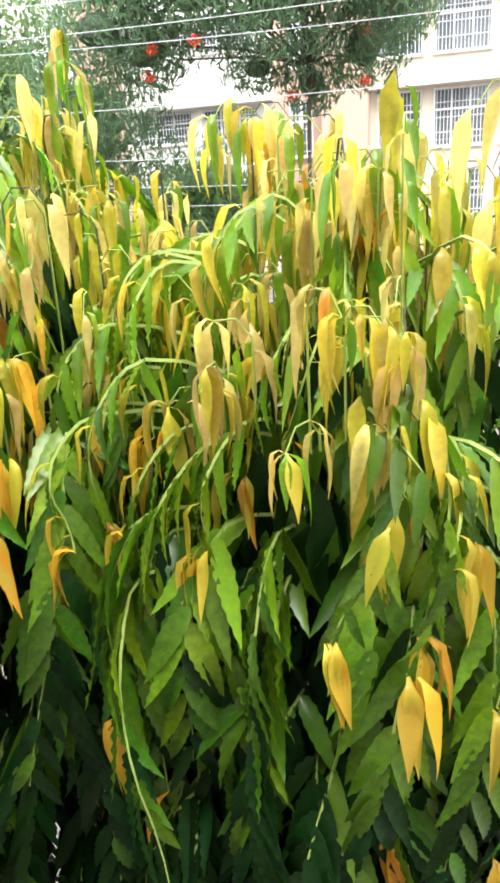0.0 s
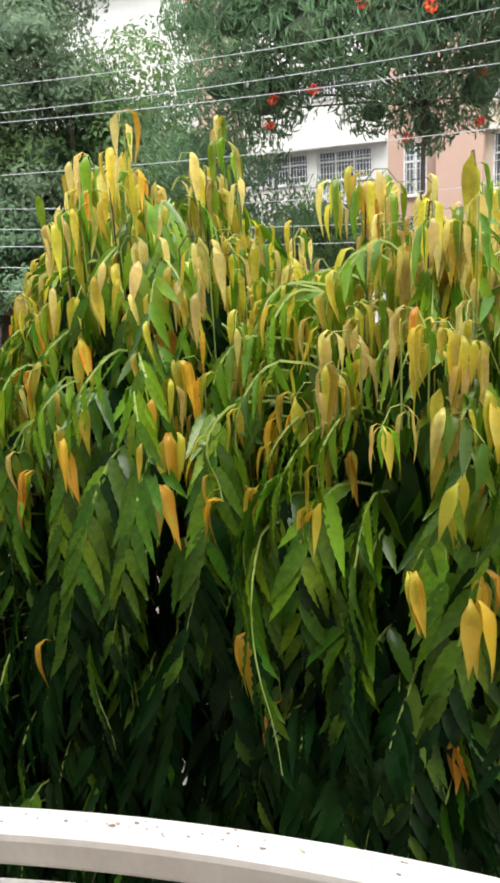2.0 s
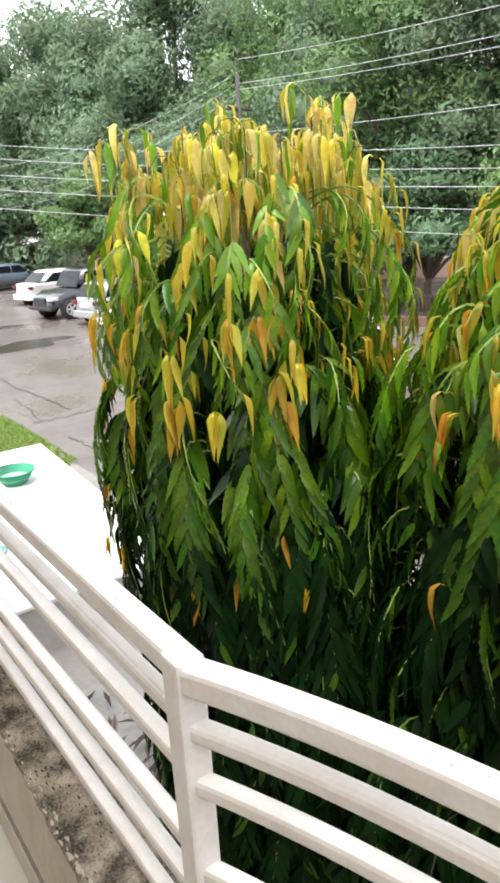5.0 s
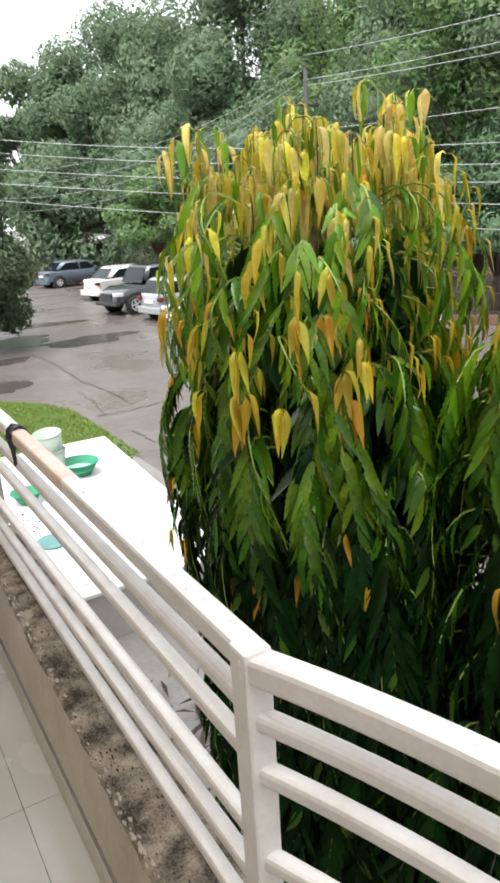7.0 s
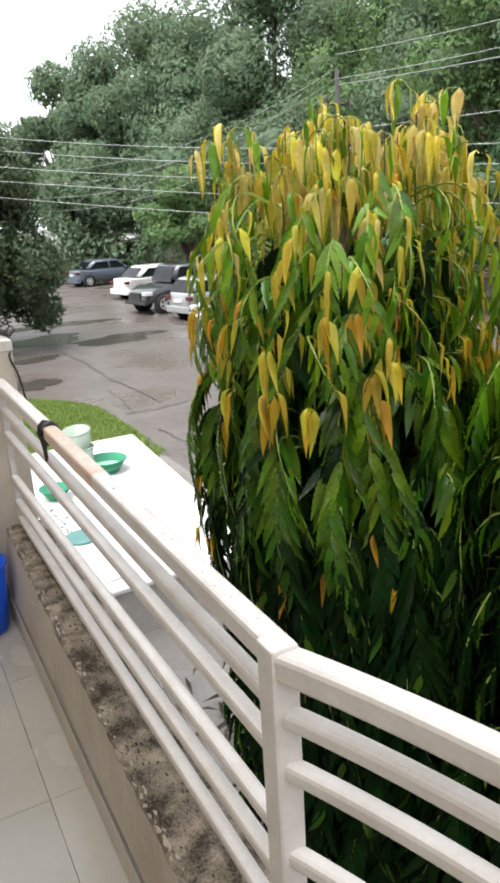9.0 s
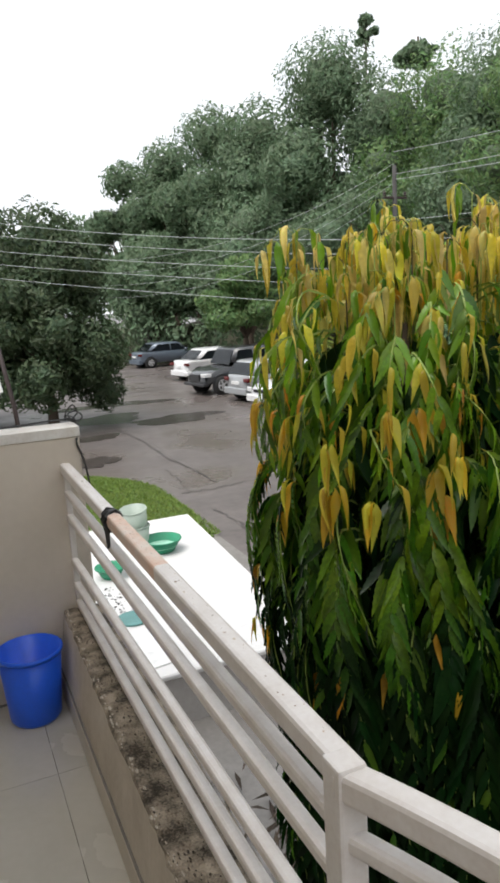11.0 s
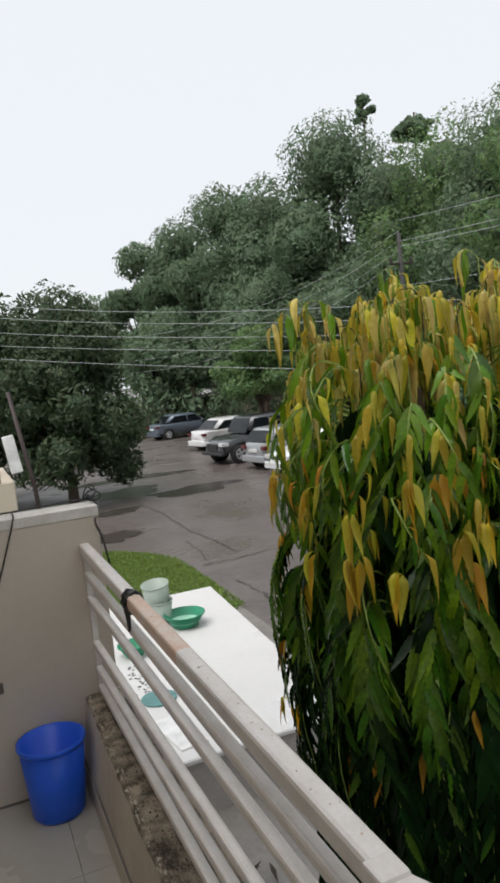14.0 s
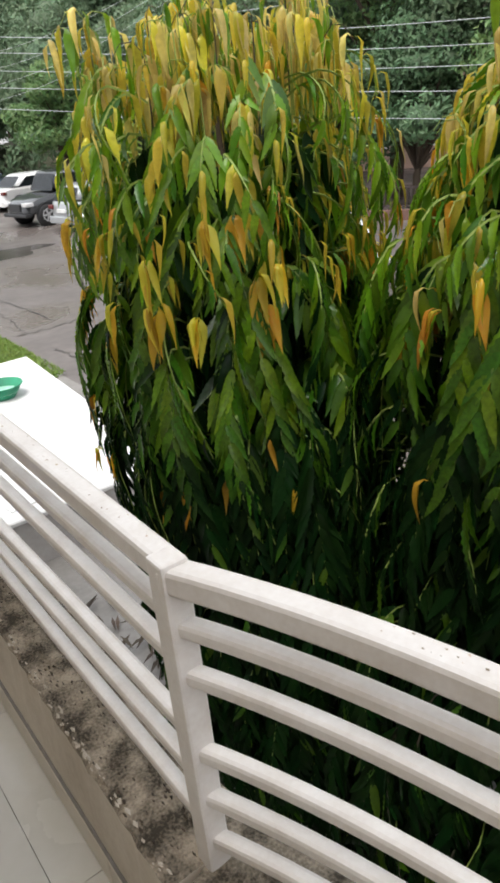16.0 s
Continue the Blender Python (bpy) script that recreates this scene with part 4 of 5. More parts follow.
# earth bank with shrubs closing the far end of the street
bank = bmesh.new()
rows_ = []
for i in range(41):
    az = -12 + 62 * i / 40
    d = 56 - 18 * i / 40 + math.sin(i * 1.3)
    rows_.append([bank.verts.new((*polar(az, d + k * 1.1), GROUND + zz + 0.25 * math.sin(i * 2.1 + k))) for k, zz in ((0, -0.4), (1, 1.0), (2.5, 2.0), (8, 2.3))])
for a_, b_ in zip(rows_, rows_[1:]):
    for k in range(3):
        bank.faces.new((a_[k], a_[k + 1], b_[k + 1], b_[k]))
tagged(part("backdrop", bank, mat("brown_earth_bank", (0.10, 0.085, 0.065), 0.9, scale=0.5, fine=4, bump=0.6, dist=0.1, other=(0.05, 0.07, 0.03))), "brown earth bank with scrub under the trees", "bank", kind="structure")
shrub = crown_mesh([(*polar(-10 + 2.9 * i, 54 - 0.85 * i), GROUND + 1.6, 1.9, 1.9, 1.6) for i in range(20)], 9000, 0.2, 77)
tagged(link("shrub", shrub, FAR_LEAF), "scrubby hedge along the bank", "shrubs", kind="stuff")

# ---- apartment building across the street ----
bld = thing("apartment_building", "white, peach and beige apartment building with barred windows", "building", (30, 0, GROUND))
ROWS_Z = [(0.4, 2.4), (3.2, 5.25), (6.4, 8.4), (9.4, 11.4)]
COLS = [(9.31, 11.8), (6.55, 8.9), (4.35, 5.3), (0.21, 1.86), (-2.2, -0.21), (-4.6, -2.6), (-8.5, -6.5)]
Y0, Y1, ZT = -14.0, 24.0, 13.0


def wall_with_holes(x0, x1, y0, y1, z0, z1, holes):
    """A thick wall as a grid of blocks round its openings."""
    bm = bmesh.new()
    yy = sorted({y0, y1, *(h[0] for h in holes), *(h[1] for h in holes)})
    zz = sorted({z0, z1, *(h[2] for h in holes), *(h[3] for h in holes)})
    vs = {}

    def vert(x, y, z):
        if (x, y, z) not in vs:
            vs[(x, y, z)] = bm.verts.new((x, y, z))
        return vs[(x, y, z)]

    def solid(i, j):
        if not (0 <= i < len(yy) - 1 and 0 <= j < len(zz) - 1):
            return False
        cy, cz = (yy[i] + yy[i + 1]) / 2, (zz[j] + zz[j + 1]) / 2
        return not any(a < cy < b and c < cz < d for a, b, c, d in holes)

    for i in range(len(yy) - 1):
        for j in range(len(zz) - 1):
            if not solid(i, j):
                continue
            a, b, c, d = yy[i], yy[i + 1], zz[j], zz[j + 1]
            bm.faces.new([vert(x0, *q) for q in ((a, c), (b, c), (b, d), (a, d))][::-1])
            bm.faces.new([vert(x1, *q) for q in ((a, c), (b, c), (b, d), (a, d))])
            for (ni, nj), q in (((i - 1, j), ((a, c), (a, d))), ((i + 1, j), ((b, c), (b, d))), ((i, j - 1), ((a, c), (b, c))), ((i, j + 1), ((a, d), (b, d)))):
                if not solid(ni, nj):
                    bm.faces.new([vert(x0, *q[0]), vert(x0, *q[1]), vert(x1, *q[1]), vert(x1, *q[0])])
    bmesh.ops.recalc_face_normals(bm, faces=bm.faces)
    return bm


def sill(y, z):
    """The windows of the white bay have higher sills."""
    return z + 0.85 if 6 < y < 12 else z


def put_wall(x, y0, y1, material, label):
    holes = [(max(a, y0), min(b, y1), sill(a, z0) - GROUND, z1 - GROUND) for a, b in COLS for z0, z1 in ROWS_Z if a > y0 and b < y1]
    part("wall", wall_with_holes(x, x + 0.3, y0, y1, 0, ZT - GROUND, holes), material, bld, label)


put_wall(0.0, 5.9, 12.2, WHITE_WALL, "white plaster wall")
put_wall(-0.2, 12.2, 14.2, PEACH_WALL, "peach plaster wall")
put_wall(0.0, 14.2, Y1, WHITE_WALL, "cream plaster wall")
put_wall(0.05, 3.85, 5.9, PEACH_WALL, "peach plaster wall")
part("pilaster", one_box(-1.0, 0.3, 2.13, 3.85, 0, ZT - GROUND, bevel=0.02), PEACH_WALL, bld, "projecting peach pilaster")
put_wall(0.0, Y0, 2.13, BEIGE_WALL, "beige plaster wall")
part("roof", one_box(-0.5, 9, Y0, Y1, ZT - GROUND, ZT - GROUND + 0.25), WHITE_WALL, bld)
part("back_wall", one_box(1.4, 9, Y0, Y1, 0, ZT - GROUND), BEIGE_WALL, bld)
for y0, y1 in ((5.9, 12.2), (Y0, 2.13)):
    for z0, z1 in ROWS_Z[1:]:
        part("ledge", one_box(-0.45, -0.003, y0 + 0.01, y1 - 0.01, z1 - GROUND + 0.08, z1 - GROUND + 0.2), WHITE_WALL, bld, "white concrete sun ledge")


def window(y0, y1, z0, z1):
    w = part("window", one_box(0.22, 0.24, y0 + 0.05, y1 - 0.05, z0 + 0.05, z1 - 0.05), GLASS, bld, "dark glass window behind white bars")
    bm = bmesh.new()
    for a in (y0, y1 - 0.07):
        box(bm, 0.1, 0.2, a, a + 0.07, z0, z1)
    for b in (z0, z1 - 0.07, z0 + (z1 - z0) * 0.62):
        box(bm, 0.105, 0.195, y0 + 0.07, y1 - 0.07, b, b + 0.07)
    k = 3 if y1 - y0 > 1.8 else 2
    for i in range(1, k):
        y = y0 + (y1 - y0) * i / k
        box(bm, 0.11, 0.19, y - 0.035, y + 0.035, z0 + 0.07, z1 - 0.07)
    part("frame", bm, FRAME, w, "white window frame")
    bm = bmesh.new()
    n = int((y1 - y0) / 0.13)
    for i in range(1, n):
        y = y0 + (y1 - y0) * i / n
        box(bm, 0.06, 0.075, y - 0.011, y + 0.011, z0 + 0.02, z1 - 0.02)
    for b in (0.25, 0.5, 0.75):
        box(bm, 0.045, 0.06, y0, y1, z0 + (z1 - z0) * b - 0.012, z0 + (z1 - z0) * b + 0.012)
    part("grille", bm, FRAME, w, "white security grille")
    part("sill", one_box(-0.08, 0.1, y0 - 0.05, y1 + 0.05, z0 - 0.06, z0 - 0.003), WHITE_WALL, w)


for a, b in COLS:
    for z0, z1 in ROWS_Z:
        window(a, b, sill(a, z0) - GROUND, z1 - GROUND)

# pinkish house glimpsed through the trees
x, y = polar(50.5, 36)
hs = thing("house", "pale pink house half hidden by trees", "house", (x, y, GROUND), turn=-50)
part("wall", one_box(-4, 4, 0, 6, 0, 7.6, bevel=0.03), PEACH_WALL, hs)
part("roof", one_box(-4.3, 4.3, -0.3, 6.3, 7.6, 7.85, bevel=0.03), WHITE_WALL, hs)
for xx in (-2.6, 0.2, 2.6):
    for zz in (1.0, 4.4):
        wn_ = part("window", one_box(xx - 0.6, xx + 0.6, -0.02, 0.1, zz, zz + 1.5), GLASS, hs)
        part("frame", one_box(xx - 0.68, xx + 0.68, -0.035, -0.022, zz - 0.08, zz, bevel=0.004), FRAME, wn_)

# ---- fence and low wall under the trees ----
p0, p1 = Vector(polar(38, 22.5)), Vector(polar(64, 21.0))
fl = (p1 - p0).length
fa = math.degrees(math.atan2(p1.y - p0.y, p1.x - p0.x))
fence = thing("fence", "dark iron bar fence on a red-brown low wall", "fence", (p0.x, p0.y, GROUND), turn=fa)
part("base", one_box(0, fl, -0.1, 0.1, 0, 0.28, bevel=0.01), BRICKRED, fence)
for z in (0.36, 0.86):
    part("rail", one_box(0, fl, -0.015, 0.015, z, z + 0.035), IRON, fence)
me_post = bpy.data.meshes.new("post")
bmp = one_box(-0.03, 0.03, -0.03, 0.03, 0.28, 0.95)
bmp.to_mesh(me_post)
bmp.free()
me_bar = bpy.data.meshes.new("bar")
bmp = one_box(-0.009, 0.009, -0.009, 0.009, 0.28, 0.92)
bmp.to_mesh(me_bar)
bmp.free()
nb = 90
for i in range(nb + 1):
    ob = link("post" if i % 9 == 0 else "bar", me_post if i % 9 == 0 else me_bar, IRON, fence)
    ob.location = (fl * i / nb, 0.0 if i % 9 else 0.001, 0)

# ---- cars ----
def car(at, heading, paint, kind, label):
    """A parked car facing +x of its own frame, turned so that it points to heading (clockwise from +y)."""
    t = thing("car", label, "car", (at[0], at[1], GROUND), group="parked cars", turn=90 - heading)
    ln, wd, ht, hood, deck, gc = {"hatch": (3.85, 1.68, 1.46, 0.90, 0.98, 0.22), "sedan": (4.4, 1.70, 1.47, 0.92, 0.98, 0.2), "suv": (4.4, 1.82, 1.78, 1.06, 1.14, 0.34)}[kind]
    hl = ln / 2
    belt = hood + 0.03
    low = [(-hl + 0.05, gc + 0.08), (-hl, 0.5), (-hl + 0.03, deck - 0.08), (-hl + 0.12, deck), (0.2, belt), (hl - 1.15, belt), (hl - 0.35, hood - 0.1), (hl - 0.05, hood - 0.28), (hl, 0.5), (hl - 0.05, gc + 0.06)]

    def loft(bm, prof, widths, pull=0.07, cuts=2):
        """A rounded shell: the side outline with its corners cut, drawn in towards both flanks."""
        pts = [(x, z, w) for (x, z), w in zip(prof, widths)]
        for _ in range(cuts):
            nxt = pts[1:] + pts[:1]
            pts = [tuple(p + (q - p) * k for p, q in zip(a, b)) for a, b in zip(pts, nxt) for k in (0.25, 0.75)]
        zc = sum(p[1] for p in pts) / len(pts)
        rings = []
        for s in (-1, -0.96, -0.86, -0.6, -0.25, 0.25, 0.6, 0.86, 0.96, 1):
            k = 1 - pull * abs(s) ** 5
            rings.append([bm.verts.new((x * k, s * w / 2, zc + (z - zc) * (1 - 1.2 * pull * abs(s) ** 5))) for x, z, w in pts])
        n = len(pts)
        for a, b in zip(rings, rings[1:]):
            for i in range(n):
                bm.faces.new((a[i], a[(i + 1) % n], b[(i + 1) % n], b[i]))
        bm.faces.new(rings[0][::-1])
        bm.faces.new(rings[-1])
        bmesh.ops.recalc_face_normals(bm, faces=bm.faces)
        return bm

    body = part("body", loft(bmesh.new(), low, [wd * (0.9 if abs(x) > hl - 0.1 else 1.0) for x, z in low]), paint, t, smooth=True)
    r0, r1 = {"hatch": (-hl + 0.42, 0.45), "sedan": (-hl + 1.05, 0.45), "suv": (-hl + 0.12, 0.62)}[kind]
    b0, b1 = {"hatch": (-hl + 0.08, hl - 1.0), "sedan": (-hl + 0.45, hl - 1.1), "suv": (-hl + 0.03, hl - 1.15)}[kind]
    cab = [(b0, belt - 0.04), (r0, ht - 0.06), (r0 + 0.25, ht), (r1 - 0.1, ht), (r1 + 0.1, ht - 0.05), (b1, belt - 0.04)]
    wds = [wd * 0.95, wd * 0.78, wd * 0.76, wd * 0.76, wd * 0.78, wd * 0.95]
    cabin = part("cabin", loft(bmesh.new(), cab, wds, 0.03, 1), paint, t, smooth=True)
    # side glass, windscreen and rear window stand 4 mm proud of the cabin
    def side(x, z):
        k = (z - belt) / (ht - belt)
        return wd / 2 * (0.95 - 0.18 * k) + 0.006
    for s in (-1, 1):
        for xa, xb, xc, xd in ((b0 + 0.30, r0 + 0.22, -0.16, -0.16), (-0.08, -0.08, r1 - 0.03, b1 - 0.28)):
            bm = bmesh.new()
            z0, z1 = belt + 0.03, ht - 0.12
            q = [bm.verts.new((x, s * side(x, z), z)) for x, z in ((xa, z0), (xb, z1), (xc, z1), (xd, z0))]
            bm.faces.new(q if s < 0 else q[::-1])
            bmesh.ops.solidify(bm, geom=bm.faces[:], thickness=0.02)
            part("side_window", bm, CARGLASS, cabin, "dark tinted glass")
    for xa, xb, nm in ((b0, r0, "rear_window"), (b1, r1 + 0.1, "windscreen")):
        bm = bmesh.new()
        sg = -1 if nm == "rear_window" else 1
        z0, z1 = belt + 0.04, ht - 0.09
        k0, k1 = (z0 - belt + 0.04) / (ht - 0.06 - belt + 0.04), (z1 - belt + 0.04) / (ht - 0.06 - belt + 0.04)
        q = [bm.verts.new((xa + (xb - xa) * k + sg * 0.012, y, z)) for k, y, z in ((k0, -wd * 0.42, z0), (k1, -wd * 0.35, z1), (k1, wd * 0.35, z1), (k0, wd * 0.42, z0))]
        bm.faces.new(q if sg > 0 else q[::-1])
        bmesh.ops.solidify(bm, geom=bm.faces[:], thickness=0.02)
        part(nm, bm, CARGLASS, cabin, "dark tinted glass")
    rw = 0.31 if kind != "suv" else 0.37
    for x in (-hl + 0.72, hl - 0.78):
        for s in (-1, 1):
            part("wheel_arch", lathe([(rw * 1.17, -0.05), (rw * 1.17, 0.05), (rw * 0.9, 0.055), (0.02, 0.055)], 24, m=pose(x, s * (wd / 2 - 0.045), rw, 90 if s < 0 else -90, 0, 0)), BLACK, body, smooth=False)
            w = tagged(new("wheel"))
            w.parent = t
            w.matrix_local = pose(x, s * (wd / 2 - 0.07), rw, 90 if s < 0 else -90, 0, 0)
            part("tyre", lathe([(rw * 0.62, -0.10), (rw * 0.95, -0.10), (rw, -0.07), (rw, 0.07), (rw * 0.95, 0.10), (rw * 0.62, 0.10)], 24, caps=False), RUBBER, w, smooth=True)
            bm = lathe([(rw * 0.60, 0.02), (rw * 0.62, 0.108), (rw * 0.54, 0.112), (rw * 0.5, 0.06), (rw * 0.2, 0.07), (rw * 0.16, 0.10), (0.01, 0.10)], 20)
            for i in range(5):
                box(bm, 0.02, rw * 0.54, -0.03, 0.03, 0.07, 0.1, m=pose(0, 0, 0, 0, 0, 72 * i))
            part("rim", bm, ALLOY, w, "silver alloy rim")
    for s in (-1, 1):
        part("tail_lamp", one_box(-hl - 0.015, -hl + 0.16, s * (wd / 2 - 0.17) - 0.13, s * (wd / 2 - 0.17) + 0.13, deck - 0.26, deck - 0.13, bevel=0.03, seg=2), TAIL, body, "red tail lamp")
        part("headlight", one_box(hl - 0.32, hl + 0.0, s * (wd / 2 - 0.22) - 0.17, s * (wd / 2 - 0.22) + 0.17, hood - 0.34, hood - 0.2, bevel=0.02), LAMP, body, "clear headlight")
        part("mirror", one_box(b1 - 0.35, b1 - 0.2, s * (wd / 2 + 0.07) - 0.09, s * (wd / 2 + 0.07) + 0.09, belt, belt + 0.13, bevel=0.025), paint, t)
    part("rear_bumper", one_box(-hl - 0.05, -hl + 0.2, -wd * 0.46, wd * 0.46, gc + 0.04, 0.5, bevel=0.04, seg=2), paint if kind != "suv" else BLACK, body)
    part("front_bumper", one_box(hl - 0.2, hl + 0.06, -wd * 0.46, wd * 0.46, gc + 0.02, 0.48, bevel=0.04, seg=2), paint if kind != "suv" else BLACK, body)
    part("grille", one_box(hl - 0.1, hl + 0.015, -wd * 0.22, wd * 0.22, 0.55, hood - 0.25, bevel=0.01), BLACK, body)
    part("number_plate", one_box(-hl - 0.03, -hl + 0.02, -0.25, 0.25, 0.62, 0.74), CARD, body, "plain pale plate")
    return t


car((11.2, 22.9), 82, CAR_SILVER, "hatch", "silver hatchback parked nose-in on wet asphalt")
car((11.0, 26.0), 262, CAR_DARK, "suv", "charcoal sport utility car facing the street")
car((12.3, 32.0), 80, CAR_WHITE, "sedan", "white sedan parked nose-in under the trees")
car((12.7, 41.5), 82, CAR_GREY, "sedan", "blue-grey sedan parked under the trees")
car((11.0, 20.4), 262, CAR_WHITE, "hatch", "white hatchback parked behind the mast tree")
car((7.75, 8.1), 223, CAR_WHITE, "hatch", "white hatchback glimpsed between the mast trees")

# ---- pole and overhead wires ----
pole = thing("utility_pole", "grey utility pole carrying many cables", "pole", (12.0, 16.66, GROUND))
part("shaft", tube(bmesh.new(), [(0, 0, 0), (0, 0, 4), (0, 0, 7.0)], 0.085, 0.06, 12), mat("weathered_pole", (0.055, 0.052, 0.05), 0.85), pole, smooth=True)
for z in (6.1,):
    part("crossarm", one_box(-0.4, 0.4, -0.04, 0.04, z, z + 0.06, bevel=0.01), IRON, pole)
    for xx in (-0.35, 0.35):
        part("insulator", lathe([(0.03, z + 0.08), (0.05, z + 0.1), (0.035, z + 0.13), (0.05, z + 0.16), (0.02, z + 0.2)], 10, m=pose(xx, 0, 0)), IRON, pole)


def cable(a, b, known, r, material, start=0.0, name="overhead_wire", label="pale overhead wire above the street", group="overhead wires"):
    """A sagging wire in the upright plane through a and b; its height follows the parabola through three (share, height) pairs."""
    s = np.array([k[0] for k in known])
    c = np.linalg.solve(np.stack([s * s, s, s * 0 + 1], 1), np.array([k[1] for k in known]))
    pts = []
    for i in range(41):
        u = start + (1 - start) * i / 40
        pts.append((a[0] + (b[0] - a[0]) * u, a[1] + (b[1] - a[1]) * u, c[0] * u * u + c[1] * u + c[2]))
    return tagged(part(name, tube(bmesh.new(), pts, r, r, 5), material), label, "wire", group)


for zl, zm, zr in ((3.64, 2.32, 2.22), (3.36, 2.06, 1.77), (3.02, 1.82, 1.48), (2.72, 1.54, 1.03), (2.41, 1.2, 0.65)):
    cable((-3.5, 23.67), (15.5, -4.2), ((0.25, zl), (0.577, zm), (0.795, zr)), 0.0048, WIRE)
for z0, z1, z2 in ((5.9, 5.13, 4.7), (5.25, 4.6, 4.26), (5.1, 4.44, 3.98), (3.9, 3.4, 3.07)):
    cable((12, 19.9), (12, -6), ((0.0, z0), (0.282, z1), (0.703, z2)), 0.0068, WIRE, 0.125)
for z0, z1, z2 in ((5.2, 3.62, 3.04), (4.95, 3.28, 2.7), (4.7, 2.95, 2.35), (4.45, 2.62, 2.0)):
    cable((12, 16.66), (-2.5, 24), ((0.0, z0), (0.232, z1), (0.553, z2)), 0.0038, WIRE)

# ---- things on the balcony, the platform and next door ----
bk = bucket("bucket", "empty bright blue plastic bucket on the tiles", (-0.207, 1.957, 0.0), 0.096, 0.122, 0.282, BLUE, lip=0.007)

# black binding at the joint of the top rail
bm = bmesh.new()
rnd = random.Random(4)
for i in range(3):
    y = 1.280 + 0.014 * i
    pts = [(cx + 0.024 * math.cos(a) * (1 + rnd.uniform(0, 0.12)), y + rnd.uniform(-0.008, 0.008), 0.927 + 0.026 * math.sin(a) * (1 + rnd.uniform(0, 0.2))) for a in [k * math.pi / 5 for k in range(11)]]
    tube(bm, pts, 0.007, 0.007, 5)
for i in range(2):
    pts = [(cx - 0.02 - 0.004 * i, 1.27 + 0.02 * i, 0.91), (cx - 0.022, 1.262 + 0.02 * i, 0.882), (cx - 0.02, 1.272 + 0.012 * i, 0.856 - 0.01 * i)]
    tube(bm, pts, 0.006, 0.004, 5)
tagged(part("rag", bm, CABLE), "black rag tied round the rail joint", "rag")

# cables on the end wall
def wire_thing(name, pts, r, label, material=CABLE):
    out = []
    P = [Vector(p) for p in pts]
    for i in range(len(P) - 1):
        a, b, c, d = P[max(i - 1, 0)], P[i], P[i + 1], P[min(i + 2, len(P) - 1)]
        for k in range(6):
            u = k / 6
            out.append(0.5 * ((2 * b) + (c - a) * u + (2 * a - 5 * b + 4 * c - d) * u * u + (3 * b - a - 3 * c + d) * u ** 3))
    out.append(P[-1])
    return tagged(part(name, tube(bmesh.new(), out, r, r, 6), material, smooth=True), label, "cable")


wire_thing("cable", [(-0.225, L + 0.16, 1.09), (-0.225, L + 0.07, 1.098), (-0.23, L - 0.006, 1.085), (-0.265, L - 0.006, 0.98), (-0.325, L - 0.006, 0.80), (-0.355, L - 0.006, 0.62), (-0.362, L - 0.006, 0.49)], 0.003, "black cable hanging down the end wall")
wire_thing("cable", [(-0.8, L + 0.10, 1.10), (-0.225, L + 0.11, 1.099), (0.0, L + 0.12, 1.105), (0.08, L + 0.10, 1.10), (0.095, L + 0.04, 1.07), (0.07, L - 0.008, 1.03), (0.088, L - 0.006, 0.97), (0.10, L - 0.01, 0.90), (0.115, L + 0.03, 0.82)], 0.004, "black cable looped over the wall's end")
loops = []
for i in range(34):
    u = i / 33
    loops.append((0.07 + 0.020 * math.cos(u * 17 + u * u * 5) + 0.03 * u, L + 0.10 + 0.03 * math.sin(u * 13), 1.105 + 0.017 * math.sin(u * 14) * (0.5 + u) + 0.02 * u))
wire_thing("cable", loops, 0.0032, "tangled black cable on the wall's end")
wire_thing("cable", [(0.05, L + 0.11, 1.10), (0.06, L + 0.10, 1.14), (0.085, L + 0.09, 1.165), (0.10, L + 0.09, 1.14)], 0.0028, "loose black cable end sticking up")
sk = thing("junction_box", "small grey-brown cable box on the wall", "box", (-0.36, L - 0.014, 0.465))
part("body", one_box(-0.018, 0.018, -0.010, 0.014, -0.018, 0.018, bevel=0.004, seg=2), mat("dusty_plastic", (0.16, 0.13, 0.11), 0.7), sk)

# floor tiles
TS = 0.6
tile_me = {}
for i in range(4):
    for j in range(8):
        x1 = -0.085 if i == 0 else -0.19 - (i - 1) * TS
        x0 = max(-1.5, -0.19 - i * TS)
        y1 = L if j == 0 else L - 0.537 - (j - 1) * TS
        y0 = max(-2.0, L - 0.537 - j * TS)
        if x1 - x0 < 0.05 or y1 - y0 < 0.05:
            continue
        key = (round(x1 - x0, 3), round(y1 - y0, 3))
        if key not in tile_me:
            b = one_box(-key[0] / 2 + 0.0008, key[0] / 2 - 0.0008, -key[1] / 2 + 0.0008, key[1] / 2 - 0.0008, -0.012, 0.0)
            tile_me[key] = bpy.data.meshes.new("tile")
            b.to_mesh(tile_me[key])
            b.free()
        ob = link("tile", tile_me[key], TILE, floor)
        ob.location = ((x0 + x1) / 2, (y0 + y1) / 2, 0)

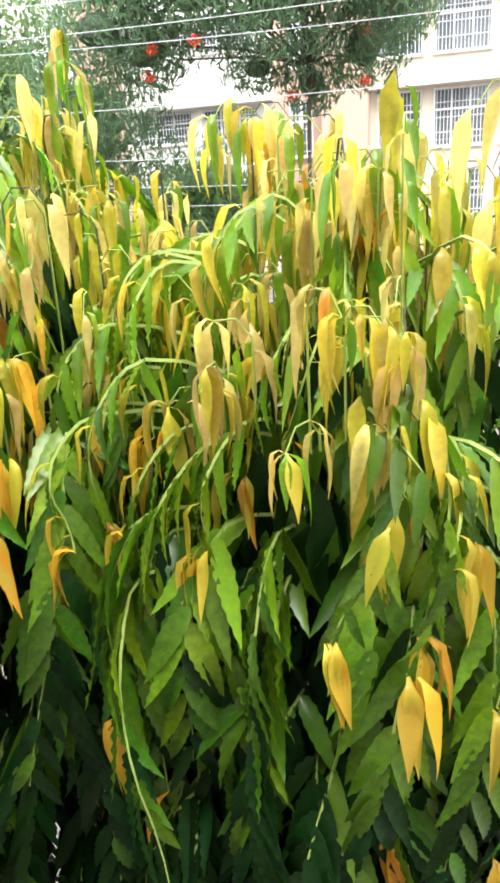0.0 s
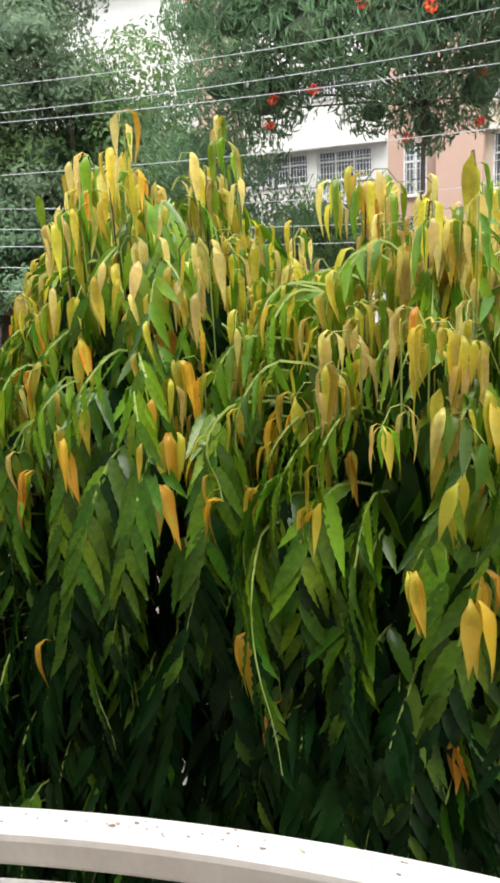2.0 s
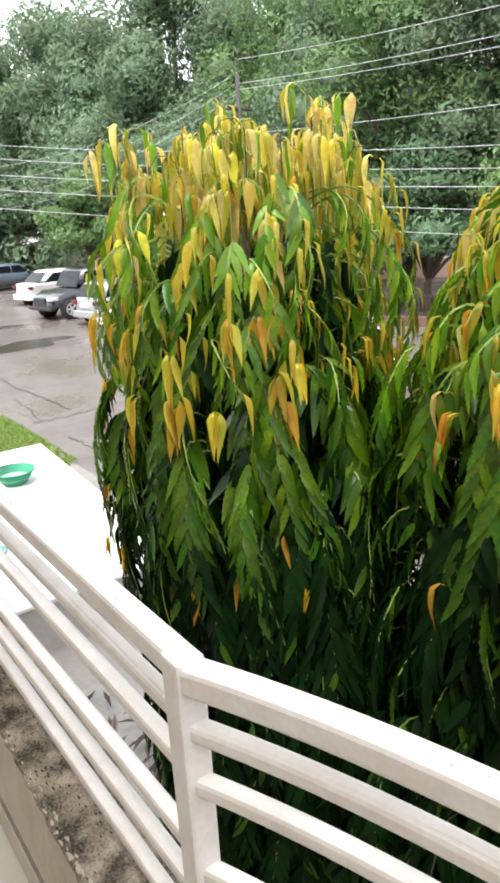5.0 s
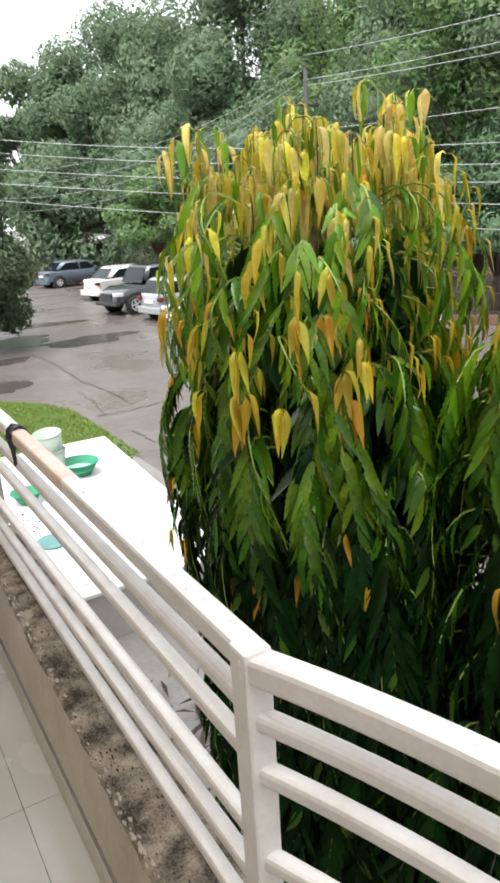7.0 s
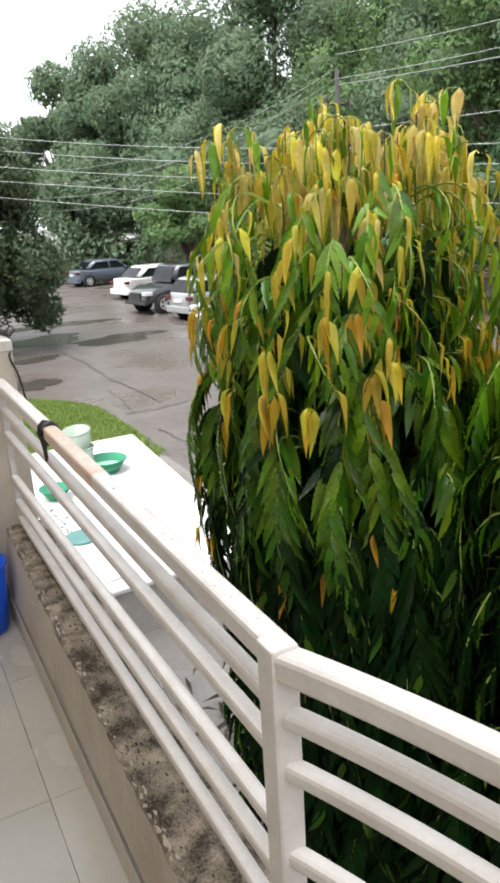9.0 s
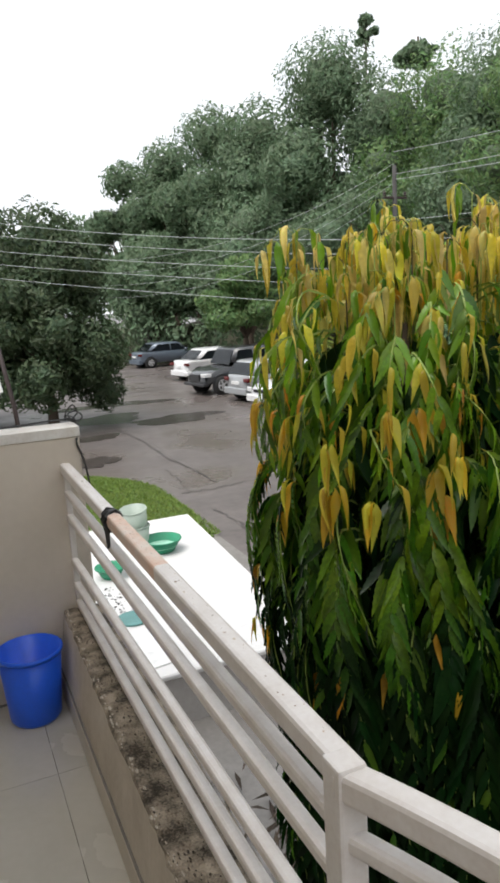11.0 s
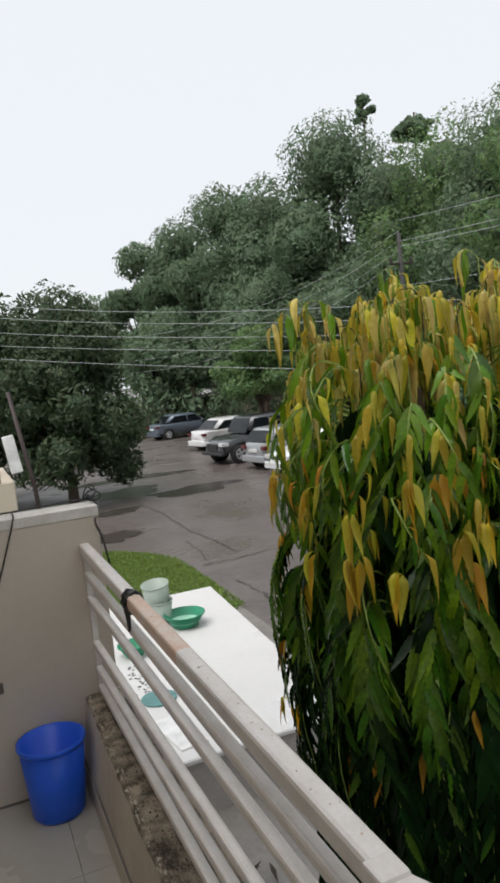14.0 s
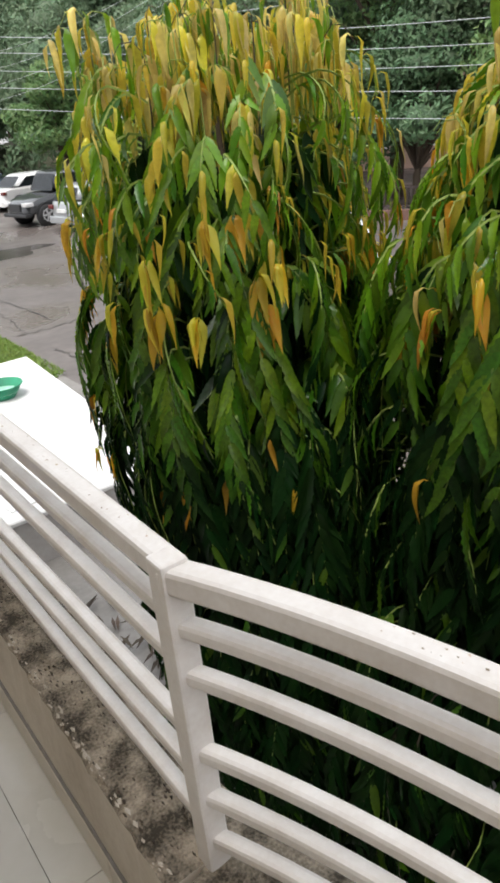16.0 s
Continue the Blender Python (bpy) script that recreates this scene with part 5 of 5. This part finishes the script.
# on the white platform
PZ = -1.35
st = bucket("bucket", "pale green translucent bucket standing upside down", (1.60, 7.52, PZ), 0.125, 0.16, 0.30, PALE_TUB)
st2 = bucket("bucket", "pale green bucket nested on another", (1.585, 7.53, PZ + 0.296), 0.15, 0.165, 0.22, PALE_TUB, turn=(6, -5, 0))
tb = bucket("tub", "round green plastic tub with soapy water", (1.83, 7.28, PZ), 0.15, 0.24, 0.16, GREEN_TUB)
part("water", lathe([(0.01, 0.07), (0.195, 0.07), (0.195, 0.072), (0.01, 0.072)], 32), MINT, tb, "pale mint water")
bucket("tub", "small green plastic tub", (1.08, 6.75, PZ), 0.10, 0.17, 0.13, GREEN_TUB)
tagged(part("lid", lathe([(0.15, PZ), (0.165, PZ + 0.005), (0.165, PZ + 0.02), (0.15, PZ + 0.025), (0.02, PZ + 0.025)], 32, m=pose(1.02, 5.55, 0)), TEAL, smooth=False), "round teal plastic lid lying flat", "lid")
tagged(part("board", one_box(-0.12, 0.12, -0.3, 0.3, 0, 0.015, bevel=0.003, m=pose(1.0, 4.85, PZ, 0, 0, 8)), CARD), "white flat board lying on the platform", "board")

# litter and dry fronds on the apron
rng = np.random.default_rng(8)
v, f = [], []
for i in range(420):
    x, y = 0.25 + abs(rng.normal(0, 0.25)), rng.uniform(0.3, 4.2)
    a, s = rng.uniform(0, 6.28), rng.uniform(0.015, 0.06)
    k = len(v)
    z = GROUND + 0.035 + rng.uniform(0, 0.02)
    v += [(x + s * math.cos(a), y + s * math.sin(a), z), (x - s * 0.3 * math.sin(a), y + s * 0.3 * math.cos(a), z + 0.01), (x - s * math.cos(a), y - s * math.sin(a), z), (x + s * 0.3 * math.sin(a), y - s * 0.3 * math.cos(a), z + 0.008)]
    f.append((k, k + 1, k + 2, k + 3))
for i in range(70):                                 # longer dry leaves under the nearest tree
    x, y = 1.2 + rng.normal(0, 0.12), 2.7 + rng.normal(0, 0.28)
    a, q = rng.normal(0.9, 0.5), rng.uniform(0.06, 0.13)
    k = len(v)
    z = GROUND + 0.04 + rng.uniform(0, 0.07)
    v += [(x + q * math.cos(a), y + q * math.sin(a), z - 0.01), (x - q * 0.16 * math.sin(a), y + q * 0.16 * math.cos(a), z + 0.012), (x - q * math.cos(a), y - q * math.sin(a), z), (x + q * 0.16 * math.sin(a), y - q * 0.16 * math.cos(a), z + 0.01)]
    f.append((k, k + 1, k + 2, k + 3))
me = bpy.data.meshes.new("leaf_litter")
me.from_pydata(v, [], f)
tagged(link("leaf_litter", me, DEBRIS), "dry fallen leaves on the wet concrete", "litter", kind="stuff")

# neighbour's porch: beige wall, tiled lean-to, grille; leaning pole with a board
nx, ny = 0.05, 10.5
nb_ = thing("neighbour_porch", "beige porch next door with tiled lean-to and black grille", "porch", (nx, ny, GROUND))
part("wall", one_box(-5, 0.28, 0, 2.6, 0, 2.15, bevel=0.02), BEIGE_WALL, nb_)
lean = part("lean_to", one_box(-5, 0.02, 0.05, 2.4, 2.15, 2.2), BRICKRED, nb_)
tm = bpy.data.meshes.new("tile")
b = one_box(-0.16, 0.16, -0.13, 0.13, 0, 0.025, bevel=0.006)
b.to_mesh(tm)
b.free()
for i in range(6):
    for j in range(6):
        ob = link("tile", tm, ROOFTILE, lean)
        ob.matrix_local = pose(-0.2 - 0.33 * i, 0.25 + 0.24 * j, 2.24 + 0.09 * j, 20, 0, 0)
grl = part("grille", one_box(-2.2, 0.1, 0.0, 0.03, 2.72, 2.76), IRON, nb_, "black iron grille")
for i in range(12):
    part("grille_bar", one_box(0.06 - 0.2 * i, 0.085 - 0.2 * i, 0.0, 0.025, 2.15, 2.72), IRON, grl)
sp = thing("leaning_pole", "dark leaning pole with a small white board", "pole", (0.65, 11.0, GROUND))
part("shaft", tube(bmesh.new(), [(0.15, 0, 0), (0.0, 0, 2.0), (-0.22, 0, 3.5)], 0.042, 0.032, 10), IRON, sp, smooth=True)
part("board", one_box(-0.09, 0.09, -0.09, -0.06, 2.25, 2.85, bevel=0.01, m=pose(0.08, 0, 0, 0, -8, 0)), CARD, sp, "small white board")

# paint flakes and grit on the platform beside the lid
rng = np.random.default_rng(18)
v, f = [], []
for i in range(40):
    x, y = 0.98 + rng.normal(0, 0.06), rng.uniform(5.75, 6.45)
    a, q = rng.uniform(0, 6.28), rng.uniform(0.006, 0.02)
    k = len(v)
    v += [(x + q * math.cos(a), y + q * math.sin(a), PZ + 0.004), (x - q * math.sin(a), y + q * math.cos(a), PZ + 0.010), (x - q * math.cos(a), y - q * math.sin(a), PZ + 0.004), (x + q * math.sin(a), y - q * math.cos(a), PZ + 0.006)]
    f.append((k, k + 1, k + 2, k + 3))
me = bpy.data.meshes.new("grit")
me.from_pydata(v, [], f)
tagged(link("grit", me, BLACK), "dark flakes scattered on the platform", "grit", kind="stuff")
